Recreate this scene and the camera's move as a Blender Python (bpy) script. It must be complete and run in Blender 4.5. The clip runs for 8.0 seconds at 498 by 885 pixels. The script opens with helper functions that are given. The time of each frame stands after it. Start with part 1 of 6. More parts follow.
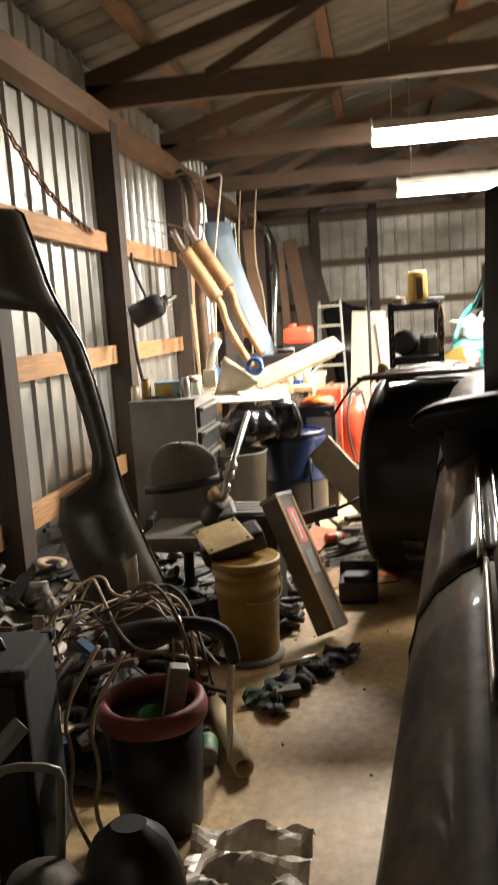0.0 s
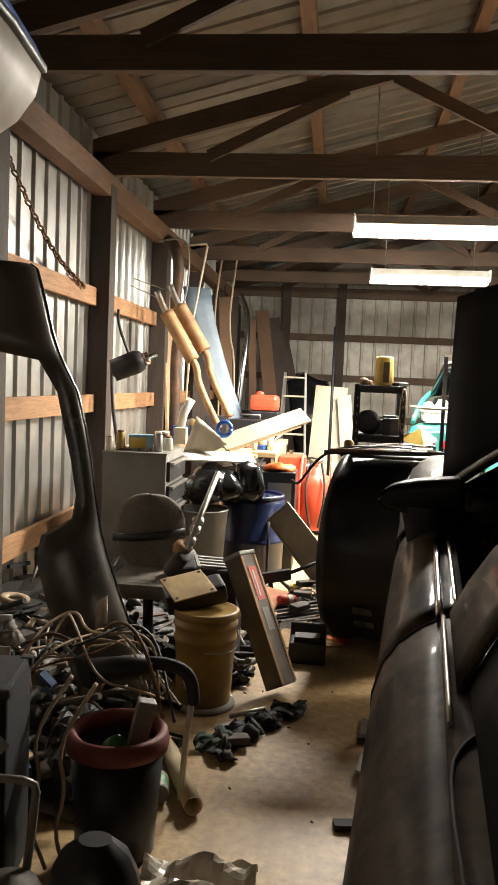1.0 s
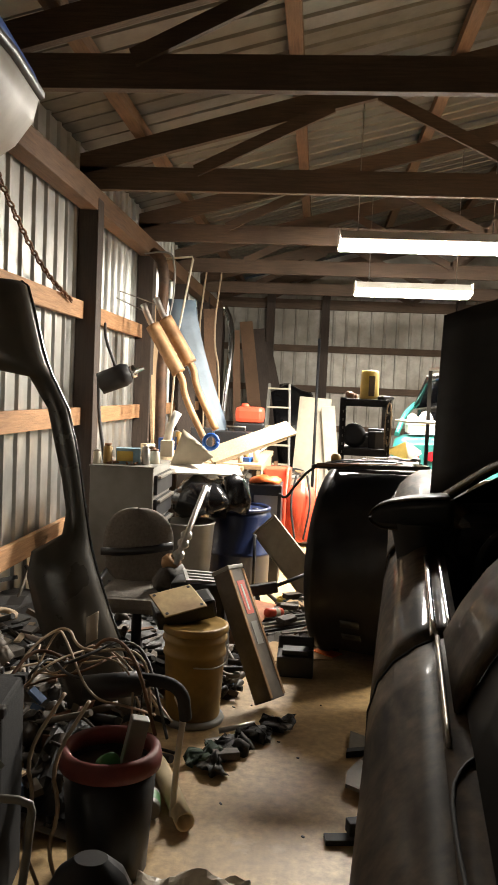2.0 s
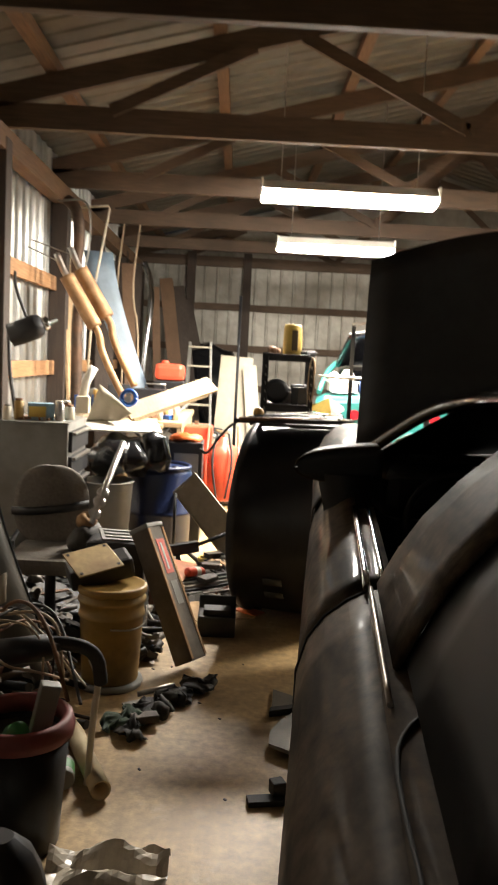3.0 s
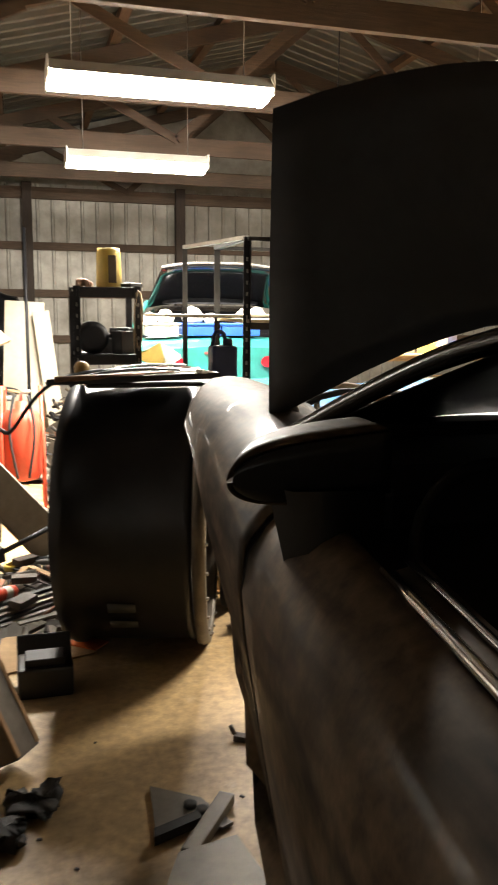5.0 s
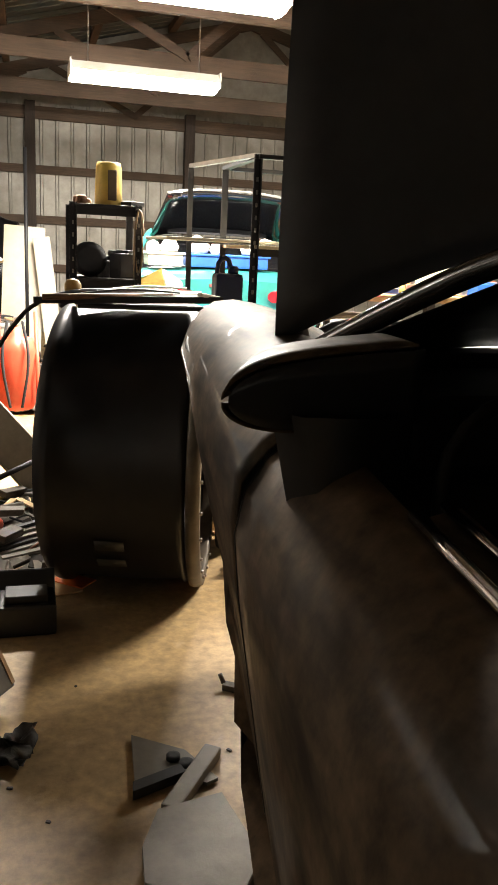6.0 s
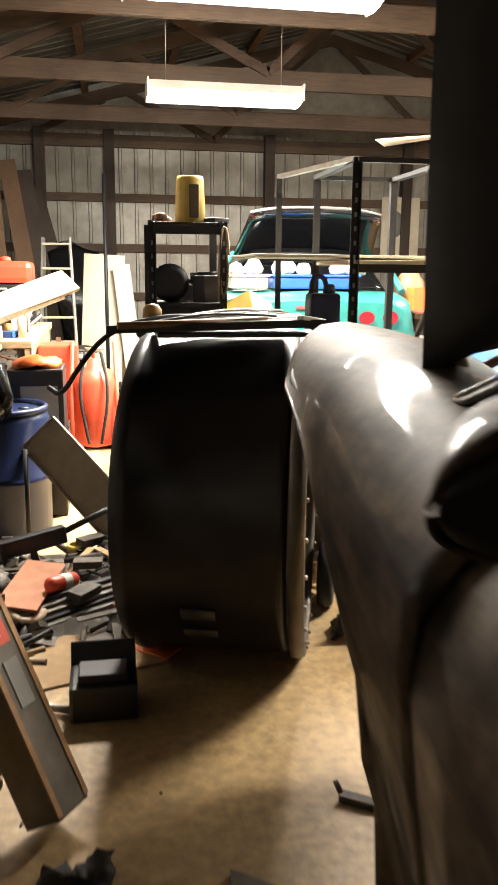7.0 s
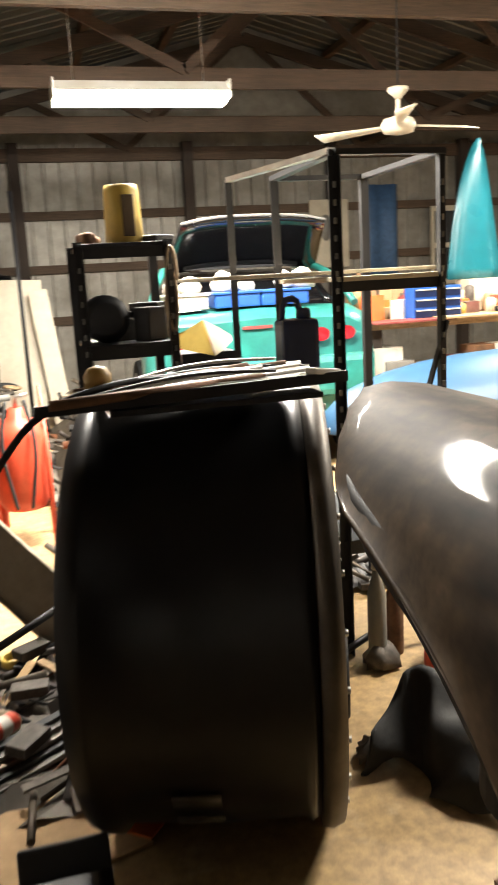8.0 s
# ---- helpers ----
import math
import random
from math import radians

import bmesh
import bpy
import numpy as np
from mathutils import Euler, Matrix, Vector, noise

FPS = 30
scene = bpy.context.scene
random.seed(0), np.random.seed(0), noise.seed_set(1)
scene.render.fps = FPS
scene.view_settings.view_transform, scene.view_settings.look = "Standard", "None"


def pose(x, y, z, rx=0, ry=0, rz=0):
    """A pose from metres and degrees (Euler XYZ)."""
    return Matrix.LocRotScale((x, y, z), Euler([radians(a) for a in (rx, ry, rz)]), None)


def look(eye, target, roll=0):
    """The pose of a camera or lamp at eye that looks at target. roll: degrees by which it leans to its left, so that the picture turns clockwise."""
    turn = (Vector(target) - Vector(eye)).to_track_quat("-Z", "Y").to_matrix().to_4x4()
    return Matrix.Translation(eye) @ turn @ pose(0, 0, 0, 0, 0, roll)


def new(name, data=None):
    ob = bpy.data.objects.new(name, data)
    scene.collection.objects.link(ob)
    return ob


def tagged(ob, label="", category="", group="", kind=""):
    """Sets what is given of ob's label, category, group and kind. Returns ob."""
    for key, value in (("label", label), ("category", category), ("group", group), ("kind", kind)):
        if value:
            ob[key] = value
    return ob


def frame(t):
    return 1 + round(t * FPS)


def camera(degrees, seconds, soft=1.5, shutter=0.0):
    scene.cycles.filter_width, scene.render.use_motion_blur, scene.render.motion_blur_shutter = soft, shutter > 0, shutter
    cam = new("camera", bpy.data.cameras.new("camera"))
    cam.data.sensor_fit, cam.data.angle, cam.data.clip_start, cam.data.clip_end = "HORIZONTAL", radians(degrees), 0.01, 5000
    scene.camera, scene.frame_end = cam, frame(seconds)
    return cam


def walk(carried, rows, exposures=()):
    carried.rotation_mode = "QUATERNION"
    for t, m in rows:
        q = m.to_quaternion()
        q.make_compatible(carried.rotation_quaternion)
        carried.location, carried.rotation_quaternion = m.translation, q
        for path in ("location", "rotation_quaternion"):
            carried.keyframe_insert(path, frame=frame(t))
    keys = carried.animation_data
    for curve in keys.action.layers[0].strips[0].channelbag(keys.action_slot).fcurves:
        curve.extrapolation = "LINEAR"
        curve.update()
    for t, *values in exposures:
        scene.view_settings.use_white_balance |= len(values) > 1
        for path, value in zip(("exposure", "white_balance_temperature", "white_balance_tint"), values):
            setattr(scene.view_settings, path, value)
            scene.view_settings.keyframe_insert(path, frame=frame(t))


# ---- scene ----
cam = camera(34.4, 8.0, shutter=0.5)
PATH = [
    (0, (0.251, 0.384, 1.548), (-0.081, 2.333, 1.249), -3.8),
    (0.5, (0.141, 0.162, 1.531), (-0.091, 2.143, 1.382), 0.8),
    (1, (0.174, 0.110, 1.578), (-0.036, 2.093, 1.429), 2.4),
    (2.3, (0.137, 0.072, 1.611), (0.002, 2.064, 1.489), 2.9),
    (2.5, (0.141, 0.071, 1.601), (0.043, 2.065, 1.474), 3.5),
    (3, (0.138, 0.245, 1.546), (0.171, 2.234, 1.339), 2.9),
    (3.5, (0.131, 0.618, 1.531), (0.216, 2.593, 1.231), 0.2),
    (4, (0.053, 0.881, 1.498), (0.202, 2.851, 1.190), -0.4),
    (4.5, (-0.058, 1.190, 1.510), (0.247, 3.132, 1.138), -0.5),
    (5, (0.032, 1.580, 1.474), (0.570, 3.479, 1.151), 0.5),
    (5.2, (0.041, 1.662, 1.443), (0.595, 3.540, 1.033), 2.0),
    (6.3, (0.105, 1.852, 1.399), (0.608, 3.732, 0.937), 3.3),
    (6.5, (0.096, 1.929, 1.411), (0.503, 3.840, 0.985), 3.8),
    (7, (0.126, 2.262, 1.370), (0.462, 4.190, 0.957), 0.5),
    (7.5, (0.109, 2.691, 1.406), (0.460, 4.620, 1.015), -0.6),
    (8, (0.121, 3.048, 1.438), (0.627, 4.942, 1.041), -3.2),
]
walk(cam, [(t, look(eye, target, roll)) for t, eye, target, roll in PATH],
     exposures=((0.0, 0.85), (0.5, 0.65), (1.0, 0.66), (2.5, 0.68), (3.5, 0.88), (4.5, 0.92), (6.5, 0.95), (7.5, 0.68), (8.0, 0.5)))

# world and lamps
world = bpy.data.worlds.new("night")
scene.world = world
world.use_nodes = True
world.node_tree.nodes["Background"].inputs[0].default_value = (0.02, 0.024, 0.03, 1)
world.node_tree.nodes["Background"].inputs[1].default_value = 0.3
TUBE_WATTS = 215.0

# materials
MATS = {}


def mat(name, base, rough=0.6, metal=0.0, var=0.25, scale=14.0, bump=0.15, stain=None, stain_amount=0.35, stain_scale=2.2, coat=0.0, rand=0.0):
    """A procedural surface: fine grain, large stains, small relief."""
    if name in MATS:
        return MATS[name]
    m = bpy.data.materials.new(name)
    m.use_nodes = True
    nt = m.node_tree
    N, L = nt.nodes, nt.links
    bsdf = N["Principled BSDF"]
    tc = N.new("ShaderNodeTexCoord")
    fine = N.new("ShaderNodeTexNoise")
    fine.inputs["Scale"].default_value = scale
    fine.inputs["Detail"].default_value = 8
    fine.inputs["Roughness"].default_value = 0.65
    big = N.new("ShaderNodeTexNoise")
    big.inputs["Scale"].default_value = stain_scale
    big.inputs["Detail"].default_value = 6
    L.new(tc.outputs["Object"], fine.inputs["Vector"])
    L.new(tc.outputs["Object"], big.inputs["Vector"])
    ramp = N.new("ShaderNodeValToRGB")
    ramp.color_ramp.elements[0].position = 0.3
    ramp.color_ramp.elements[1].position = 0.72
    ramp.color_ramp.elements[0].color = (*[c * (1 - var) for c in base], 1)
    ramp.color_ramp.elements[1].color = (*[min(1, c * (1 + var)) for c in base], 1)
    L.new(fine.outputs["Fac"], ramp.inputs["Fac"])
    mask = N.new("ShaderNodeValToRGB")
    mask.color_ramp.elements[0].position = 0.46
    mask.color_ramp.elements[1].position = 0.66
    mask.color_ramp.elements[1].color = (stain_amount, stain_amount, stain_amount, 1)
    L.new(big.outputs["Fac"], mask.inputs["Fac"])
    mix = N.new("ShaderNodeMix")
    mix.data_type = "RGBA"
    L.new(mask.outputs["Color"], mix.inputs["Factor"])
    L.new(ramp.outputs["Color"], mix.inputs["A"])
    s = stain or [c * 0.45 for c in base]
    mix.inputs["B"].default_value = (*s, 1)
    out = mix.outputs["Result"]
    if rand:
        info = N.new("ShaderNodeObjectInfo")
        hsv = N.new("ShaderNodeHueSaturation")
        mr = N.new("ShaderNodeMapRange")
        mr.inputs["To Min"].default_value = 1 - rand
        mr.inputs["To Max"].default_value = 1 + rand
        L.new(info.outputs["Random"], mr.inputs["Value"])
        L.new(mr.outputs["Result"], hsv.inputs["Value"])
        L.new(out, hsv.inputs["Color"])
        out = hsv.outputs["Color"]
    L.new(out, bsdf.inputs["Base Color"])
    rr = N.new("ShaderNodeMapRange")
    rr.inputs["To Min"].default_value = max(0.04, rough - 0.12)
    rr.inputs["To Max"].default_value = min(1, rough + 0.12)
    L.new(big.outputs["Fac"], rr.inputs["Value"])
    L.new(rr.outputs["Result"], bsdf.inputs["Roughness"])
    bsdf.inputs["Metallic"].default_value = metal
    bsdf.inputs["Coat Weight"].default_value = coat
    if bump:
        b = N.new("ShaderNodeBump")
        b.inputs["Strength"].default_value = bump
        b.inputs["Distance"].default_value = 0.01
        L.new(fine.outputs["Fac"], b.inputs["Height"])
        L.new(b.outputs["Normal"], bsdf.inputs["Normal"])
    MATS[name] = m
    return m


def wood(name, base, stretch=(1, 14, 14), rough=0.75, rand=0.0):
    if name in MATS:
        return MATS[name]
    m = mat(name, base, rough, 0, 0.35, 6, 0.25, [c * 0.4 for c in base], 0.5, 1.5, 0, rand)
    nt = m.node_tree
    tc = [n for n in nt.nodes if n.bl_idname == "ShaderNodeTexCoord"][0]
    mp = nt.nodes.new("ShaderNodeMapping")
    mp.inputs["Scale"].default_value = stretch
    nt.links.new(tc.outputs["Object"], mp.inputs["Vector"])
    fine = [n for n in nt.nodes if n.bl_idname == "ShaderNodeTexNoise"][0]
    nt.links.new(mp.outputs["Vector"], fine.inputs["Vector"])
    return m


def glow(name, colour, strength):
    m = bpy.data.materials.new(name)
    m.use_nodes = True
    b = m.node_tree.nodes["Principled BSDF"]
    b.inputs["Base Color"].default_value = (0.9, 0.9, 0.9, 1)
    b.inputs["Emission Color"].default_value = (*colour, 1)
    b.inputs["Emission Strength"].default_value = strength
    return m


CONCRETE = mat("concrete", (0.47, 0.32, 0.15), 0.52, 0, 0.35, 24, 0.12, (0.17, 0.12, 0.07), 0.6, 1.7)
_nt = CONCRETE.node_tree
_worn = _nt.nodes.new("ShaderNodeTexNoise")
_worn.inputs["Scale"].default_value = 5.5
_worn.inputs["Detail"].default_value = 12
_worn.inputs["Roughness"].default_value = 0.75
_nt.links.new([n for n in _nt.nodes if n.bl_idname == "ShaderNodeTexCoord"][0].outputs["Object"], _worn.inputs["Vector"])
_edge = _nt.nodes.new("ShaderNodeValToRGB")
_edge.color_ramp.elements[0].position = 0.56
_edge.color_ramp.elements[1].position = 0.68
_edge.color_ramp.elements[1].color = (0.6, 0.6, 0.6, 1)
_nt.links.new(_worn.outputs["Fac"], _edge.inputs["Fac"])
_pale = _nt.nodes.new("ShaderNodeMix")
_pale.data_type = "RGBA"
_pale.inputs["B"].default_value = (0.60, 0.46, 0.29, 1)
_nt.links.new(_edge.outputs["Color"], _pale.inputs["Factor"])
_nt.links.new([n for n in _nt.nodes if n.bl_idname == "ShaderNodeMix"][0].outputs["Result"], _pale.inputs["A"])
_nt.links.new(_pale.outputs["Result"], _nt.nodes["Principled BSDF"].inputs["Base Color"])
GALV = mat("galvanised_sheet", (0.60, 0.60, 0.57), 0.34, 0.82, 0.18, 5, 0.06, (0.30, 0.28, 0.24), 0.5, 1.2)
# End wall sheet: galvanised steel darkened, its dim light put into the colour.
GALV_DIM = mat("dim_galvanised_sheet", (0.33, 0.31, 0.27), 0.55, 0.45, 0.25, 5, 0.06, (0.16, 0.14, 0.11), 0.6, 1.2)
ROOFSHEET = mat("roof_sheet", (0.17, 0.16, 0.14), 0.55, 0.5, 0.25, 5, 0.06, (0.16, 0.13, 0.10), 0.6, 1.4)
# Truss, post, header and purlin tones carry shade; wall girts keep the brighter timber.
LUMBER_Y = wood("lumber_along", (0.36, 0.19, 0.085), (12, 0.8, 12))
LUMBER_DARK = wood("lumber_along_shaded", (0.15, 0.083, 0.043), (12, 0.8, 12))
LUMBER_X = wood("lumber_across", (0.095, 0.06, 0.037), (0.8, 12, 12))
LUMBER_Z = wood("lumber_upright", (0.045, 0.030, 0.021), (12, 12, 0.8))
PINE = wood("pale_pine", (0.44, 0.32, 0.18), (14, 1.2, 14))
PLY = wood("plywood", (0.45, 0.31, 0.17), (2, 9, 9))
CARDBOARD = mat("cardboard", (0.44, 0.29, 0.15), 0.85, 0, 0.15, 20, 0.08)
BLACK_STEEL = mat("black_steel", (0.011, 0.011, 0.013), 0.55, 0.1, 0.4, 12, 0.08, (0.024, 0.02, 0.016), 0.6, 2.5)
BLACK_PLASTIC = mat("black_plastic", (0.012, 0.012, 0.013), 0.45, 0, 0.3, 30, 0.06)
BLACK_PAINT = mat("black_paint", (0.010, 0.010, 0.011), 0.18, 0, 0.2, 30, 0.01, (0.03, 0.03, 0.03), 0.3, 3, 0.6)
RUBBER = mat("rubber", (0.018, 0.018, 0.018), 0.75, 0, 0.3, 25, 0.15)
DRUM_PAINT = mat("black_drum_paint", (0.012, 0.012, 0.014), 0.36, 0.1, 0.4, 12, 0.05, (0.026, 0.022, 0.018), 0.6, 2.5)
# Silver base toned near black, so the flank's shade sits in the colour.
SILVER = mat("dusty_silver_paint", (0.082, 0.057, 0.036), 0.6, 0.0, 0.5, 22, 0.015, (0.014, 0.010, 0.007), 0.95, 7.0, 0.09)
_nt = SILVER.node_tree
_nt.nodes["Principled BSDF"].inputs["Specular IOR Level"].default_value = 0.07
# Stains drawn out along y stand for reflection streaks as well as grime.
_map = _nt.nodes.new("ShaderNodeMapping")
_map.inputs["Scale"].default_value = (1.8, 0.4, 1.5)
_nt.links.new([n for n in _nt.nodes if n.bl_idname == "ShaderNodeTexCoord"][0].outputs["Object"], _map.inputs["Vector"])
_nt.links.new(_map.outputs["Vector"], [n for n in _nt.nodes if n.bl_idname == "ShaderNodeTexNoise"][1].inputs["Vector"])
SILVER.node_tree.nodes["Principled BSDF"].inputs["Coat Roughness"].default_value = 0.06
# Dark hood tone, raised a little so the colour holds some haze.
HOODMAT = mat("satin_hood_paint", (0.03, 0.03, 0.031), 0.5, 0, 0.3, 12, 0.03, (0.025, 0.023, 0.02), 0.5, 3)
DARK_STEEL = mat("dark_steel", (0.12, 0.10, 0.078), 0.5, 0.35, 0.3, 12, 0.1, (0.05, 0.04, 0.03), 0.6, 4)
CHROME = mat("chrome", (0.72, 0.72, 0.72), 0.12, 1.0, 0.08, 20, 0.02)
STEEL = mat("bare_steel", (0.45, 0.43, 0.40), 0.38, 0.9, 0.2, 14, 0.06, (0.22, 0.13, 0.07), 0.5, 3)
RUST = mat("rusty_steel", (0.20, 0.105, 0.055), 0.75, 0.35, 0.45, 14, 0.3, (0.07, 0.04, 0.03), 0.6, 4)
GREY_ENAMEL = mat("grey_enamel", (0.24, 0.235, 0.215), 0.45, 0.1, 0.1, 10, 0.04, (0.13, 0.11, 0.085), 0.5, 3)
COUPE_GLASS = mat("dusty_coupe_glass", (0.006, 0.006, 0.006), 0.45, 0, 0.3, 8, 0.0, (0.02, 0.018, 0.015), 0.5, 4)
COUPE_GLASS.node_tree.nodes["Principled BSDF"].inputs["Specular IOR Level"].default_value = 0.12
GLASS_DARK = mat("tinted_glass", (0.006, 0.006, 0.007), 0.08, 0, 0.1, 5, 0.0, None, 0.2, 3, 0.5)
RED = mat("red_paint", (0.68, 0.085, 0.04), 0.4, 0, 0.15, 10, 0.03, (0.30, 0.03, 0.02), 0.5, 3)
DULL_RED = mat("faded_red_plastic", (0.22, 0.045, 0.038), 0.6, 0, 0.2, 10, 0.05)
ORANGE = mat("orange_plastic", (0.75, 0.16, 0.03), 0.5, 0, 0.15, 10, 0.03)
TEAL = mat("teal_car_paint", (0.028, 0.22, 0.185), 0.35, 0.1, 0.2, 10, 0.01, (0.02, 0.10, 0.10), 0.6, 2, 0.5)
TEAL2 = mat("turquoise_gelcoat", (0.010, 0.12, 0.15), 0.3, 0, 0.1, 10, 0.02)
BLUE = mat("blue_plastic", (0.02, 0.10, 0.42), 0.42, 0, 0.2, 10, 0.03)
NAVY = mat("navy_plastic", (0.005, 0.013, 0.055), 0.4, 0, 0.2, 10, 0.03)
SKYBLUE = mat("pale_blue_hull", (0.02, 0.07, 0.14), 0.45, 0, 0.12, 8, 0.02)
YELLOW = mat("yellow_plastic", (0.62, 0.44, 0.09), 0.5, 0, 0.15, 10, 0.04, (0.35, 0.22, 0.06), 0.5, 3)
OCHRE = mat("ochre_bucket_plastic", (0.36, 0.22, 0.055), 0.5, 0, 0.2, 9, 0.06, (0.12, 0.075, 0.03), 0.75, 3.5)
WHITE = mat("white_plastic", (0.68, 0.65, 0.58), 0.45, 0, 0.08, 10, 0.03, (0.45, 0.38, 0.28), 0.4, 3)
CREAM = mat("cream_enamel", (0.56, 0.50, 0.38), 0.5, 0, 0.1, 10, 0.03, (0.42, 0.34, 0.24), 0.45, 3)
FABRIC = mat("grey_upholstery", (0.17, 0.15, 0.125), 0.92, 0, 0.25, 60, 0.25, (0.08, 0.07, 0.06), 0.5, 4)
TAN = mat("tan_exhaust_heat_coat", (0.34, 0.20, 0.095), 0.6, 0.45, 0.3, 12, 0.15, (0.18, 0.10, 0.055), 0.6, 5)
GREYBLUE = mat("grey_blue_panel", (0.13, 0.18, 0.23), 0.5, 0, 0.2, 8, 0.03, (0.08, 0.10, 0.12), 0.5, 2)
GREEN = mat("green_plastic", (0.05, 0.22, 0.06), 0.5, 0, 0.2, 10, 0.03)
JUNK = mat("grimy_parts", (0.10, 0.085, 0.07), 0.65, 0.3, 0.5, 20, 0.3, (0.03, 0.025, 0.02), 0.7, 6, 0, 0.5)
BAG = mat("black_bag_film", (0.008, 0.008, 0.009), 0.22, 0, 0.2, 30, 0.05, None, 0.2, 3, 0.3)
FILM = mat("dusty_clear_film", (0.55, 0.48, 0.38), 0.35, 0, 0.3, 12, 0.1, (0.16, 0.13, 0.10), 0.6, 6)
WIRE_TAN = mat("tan_cable", (0.42, 0.31, 0.20), 0.6, 0, 0.2, 30, 0.03)
WIRE_DARK = mat("dark_cable", (0.03, 0.027, 0.025), 0.55, 0, 0.2, 30, 0.03)
GLOW = glow("fluorescent_tube", (1.0, 0.93, 0.83), TUBE_WATTS)
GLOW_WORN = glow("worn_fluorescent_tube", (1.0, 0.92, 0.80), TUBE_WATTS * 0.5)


# mesh helpers
def box(c, s, bm=None, rot=None, bevel=0.0):
    bm = bm or bmesh.new()
    m = Matrix.Translation(c) @ (rot or Matrix.Identity(4)) @ Matrix.Diagonal((*s, 1))
    r = bmesh.ops.create_cube(bm, size=1, matrix=m)
    if bevel:
        es = list({e for v in r["verts"] for e in v.link_edges})
        bmesh.ops.bevel(bm, geom=es, offset=bevel, segments=2, affect="EDGES", profile=0.6)
    return bm


def rot(x=0, y=0, z=0):
    return Euler([radians(a) for a in (x, y, z)]).to_matrix().to_4x4()


def lathe(profile, axis="z", at=(0, 0, 0), n=32, bm=None, turn=None, cap=True):
    """A solid of revolution through (radius, height) points."""
    bm = bm or bmesh.new()
    m = Matrix.Translation(at) @ (turn or Matrix.Identity(4))
    rings = []
    for r, h in profile:
        rings.append([bm.verts.new(m @ Vector((r * math.cos(2 * math.pi * i / n), r * math.sin(2 * math.pi * i / n), h))) for i in range(n)])
    for a, b in zip(rings, rings[1:]):
        for i in range(n):
            f = bm.faces.new((a[i], a[(i + 1) % n], b[(i + 1) % n], b[i]))
            f.smooth = True
    if cap:
        for ring in (rings[0][::-1], rings[-1]):
            bm.faces.new(ring)
    return bm


def tube(points, r, n=10, bm=None, r_end=None, smooth_steps=0):
    """A round bar through points."""
    bm = bm or bmesh.new()
    P = [Vector(p) for p in points]
    for _ in range(smooth_steps):
        Q = [P[0]]
        for a, b in zip(P, P[1:]):
            Q += [a.lerp(b, 0.25), a.lerp(b, 0.75)]
        P = Q + [P[-1]]
    rings = []
    prev = None
    for i, p in enumerate(P):
        d = (P[min(i + 1, len(P) - 1)] - P[max(i - 1, 0)]).normalized()
        ref = prev if prev is not None and abs(prev.dot(d)) < 0.95 else (Vector((0, 0, 1)) if abs(d.z) < 0.9 else Vector((1, 0, 0)))
        u = (ref - d * ref.dot(d)).normalized()
        prev = u
        v = d.cross(u)
        rad = r if r_end is None else r + (r_end - r) * i / (len(P) - 1)
        rings.append([bm.verts.new(p + rad * (math.cos(2 * math.pi * k / n) * u + math.sin(2 * math.pi * k / n) * v)) for k in range(n)])
    for a, b in zip(rings, rings[1:]):
        for k in range(n):
            bm.faces.new((a[k], a[(k + 1) % n], b[(k + 1) % n], b[k])).smooth = True
    bm.faces.new(rings[0][::-1])
    bm.faces.new(rings[-1])
    return bm


def bar(a, b, w, h, bm=None, up=(0, 0, 1), bevel=0.0):
    """A rectangular bar from a to b; w across, h along up."""
    a, b = Vector(a), Vector(b)
    d = (b - a)
    y = d.normalized()
    x = y.cross(Vector(up))
    x = x.normalized() if x.length > 1e-4 else Vector((1, 0, 0))
    z = x.cross(y)
    m = Matrix((x, y, z)).transposed().to_4x4()
    return box((a + b) / 2, (w, d.length, h), bm, m, bevel)


def grid(rows, bm=None, smooth=True, thick=0.0):
    """A skin over rows of points."""
    bm = bm or bmesh.new()
    V = [[bm.verts.new(p) for p in row] for row in rows]
    fs = []
    for a, b in zip(V, V[1:]):
        for i in range(len(a) - 1):
            f = bm.faces.new((a[i], a[i + 1], b[i + 1], b[i]))
            f.smooth = smooth
            fs.append(f)
    if thick:
        bmesh.ops.recalc_face_normals(bm, faces=fs)
        bmesh.ops.solidify(bm, geom=fs, thickness=thick)
    return bm


def finish(name, bm, material):
    bmesh.ops.recalc_face_normals(bm, faces=bm.faces)
    me = bpy.data.meshes.new(name)
    bm.to_mesh(me)
    bm.free()
    me.materials.append(material)
    return me


def part(name, bm, material, parent, label=""):
    ob = new(name, finish(name, bm, material))
    ob.parent = parent
    if parent is not None and label:
        ob["label"] = label
    return ob


def thing(name, label, category, at=(0, 0, 0), group="", kind=""):
    ob = new(name)
    ob.empty_display_size = 0.05
    ob.location = at
    return tagged(ob, label, category, group, kind)


def solo(name, bm, material, label, category, group="", kind=""):
    return tagged(new(name, finish(name, bm, material)), label, category, group, kind)


def child(name, bm, material, parent, label=""):
    """A part whose mesh is given in world places under a thing that stands elsewhere."""
    ob = part(name, bm, material, parent, label)
    ob.matrix_parent_inverse = Matrix.Translation(parent.location).inverted() if parent.parent is None else Matrix.Identity(4)
    return ob


def crumple(bm, amount, scale, seed=0.0):
    for v in bm.verts:
        p = v.co * scale + Vector((seed, seed * 1.7, -seed))
        v.co += amount * Vector((noise.noise(p), noise.noise(p + Vector((9, 0, 0))), noise.noise(p + Vector((0, 9, 0)))))
    return bm


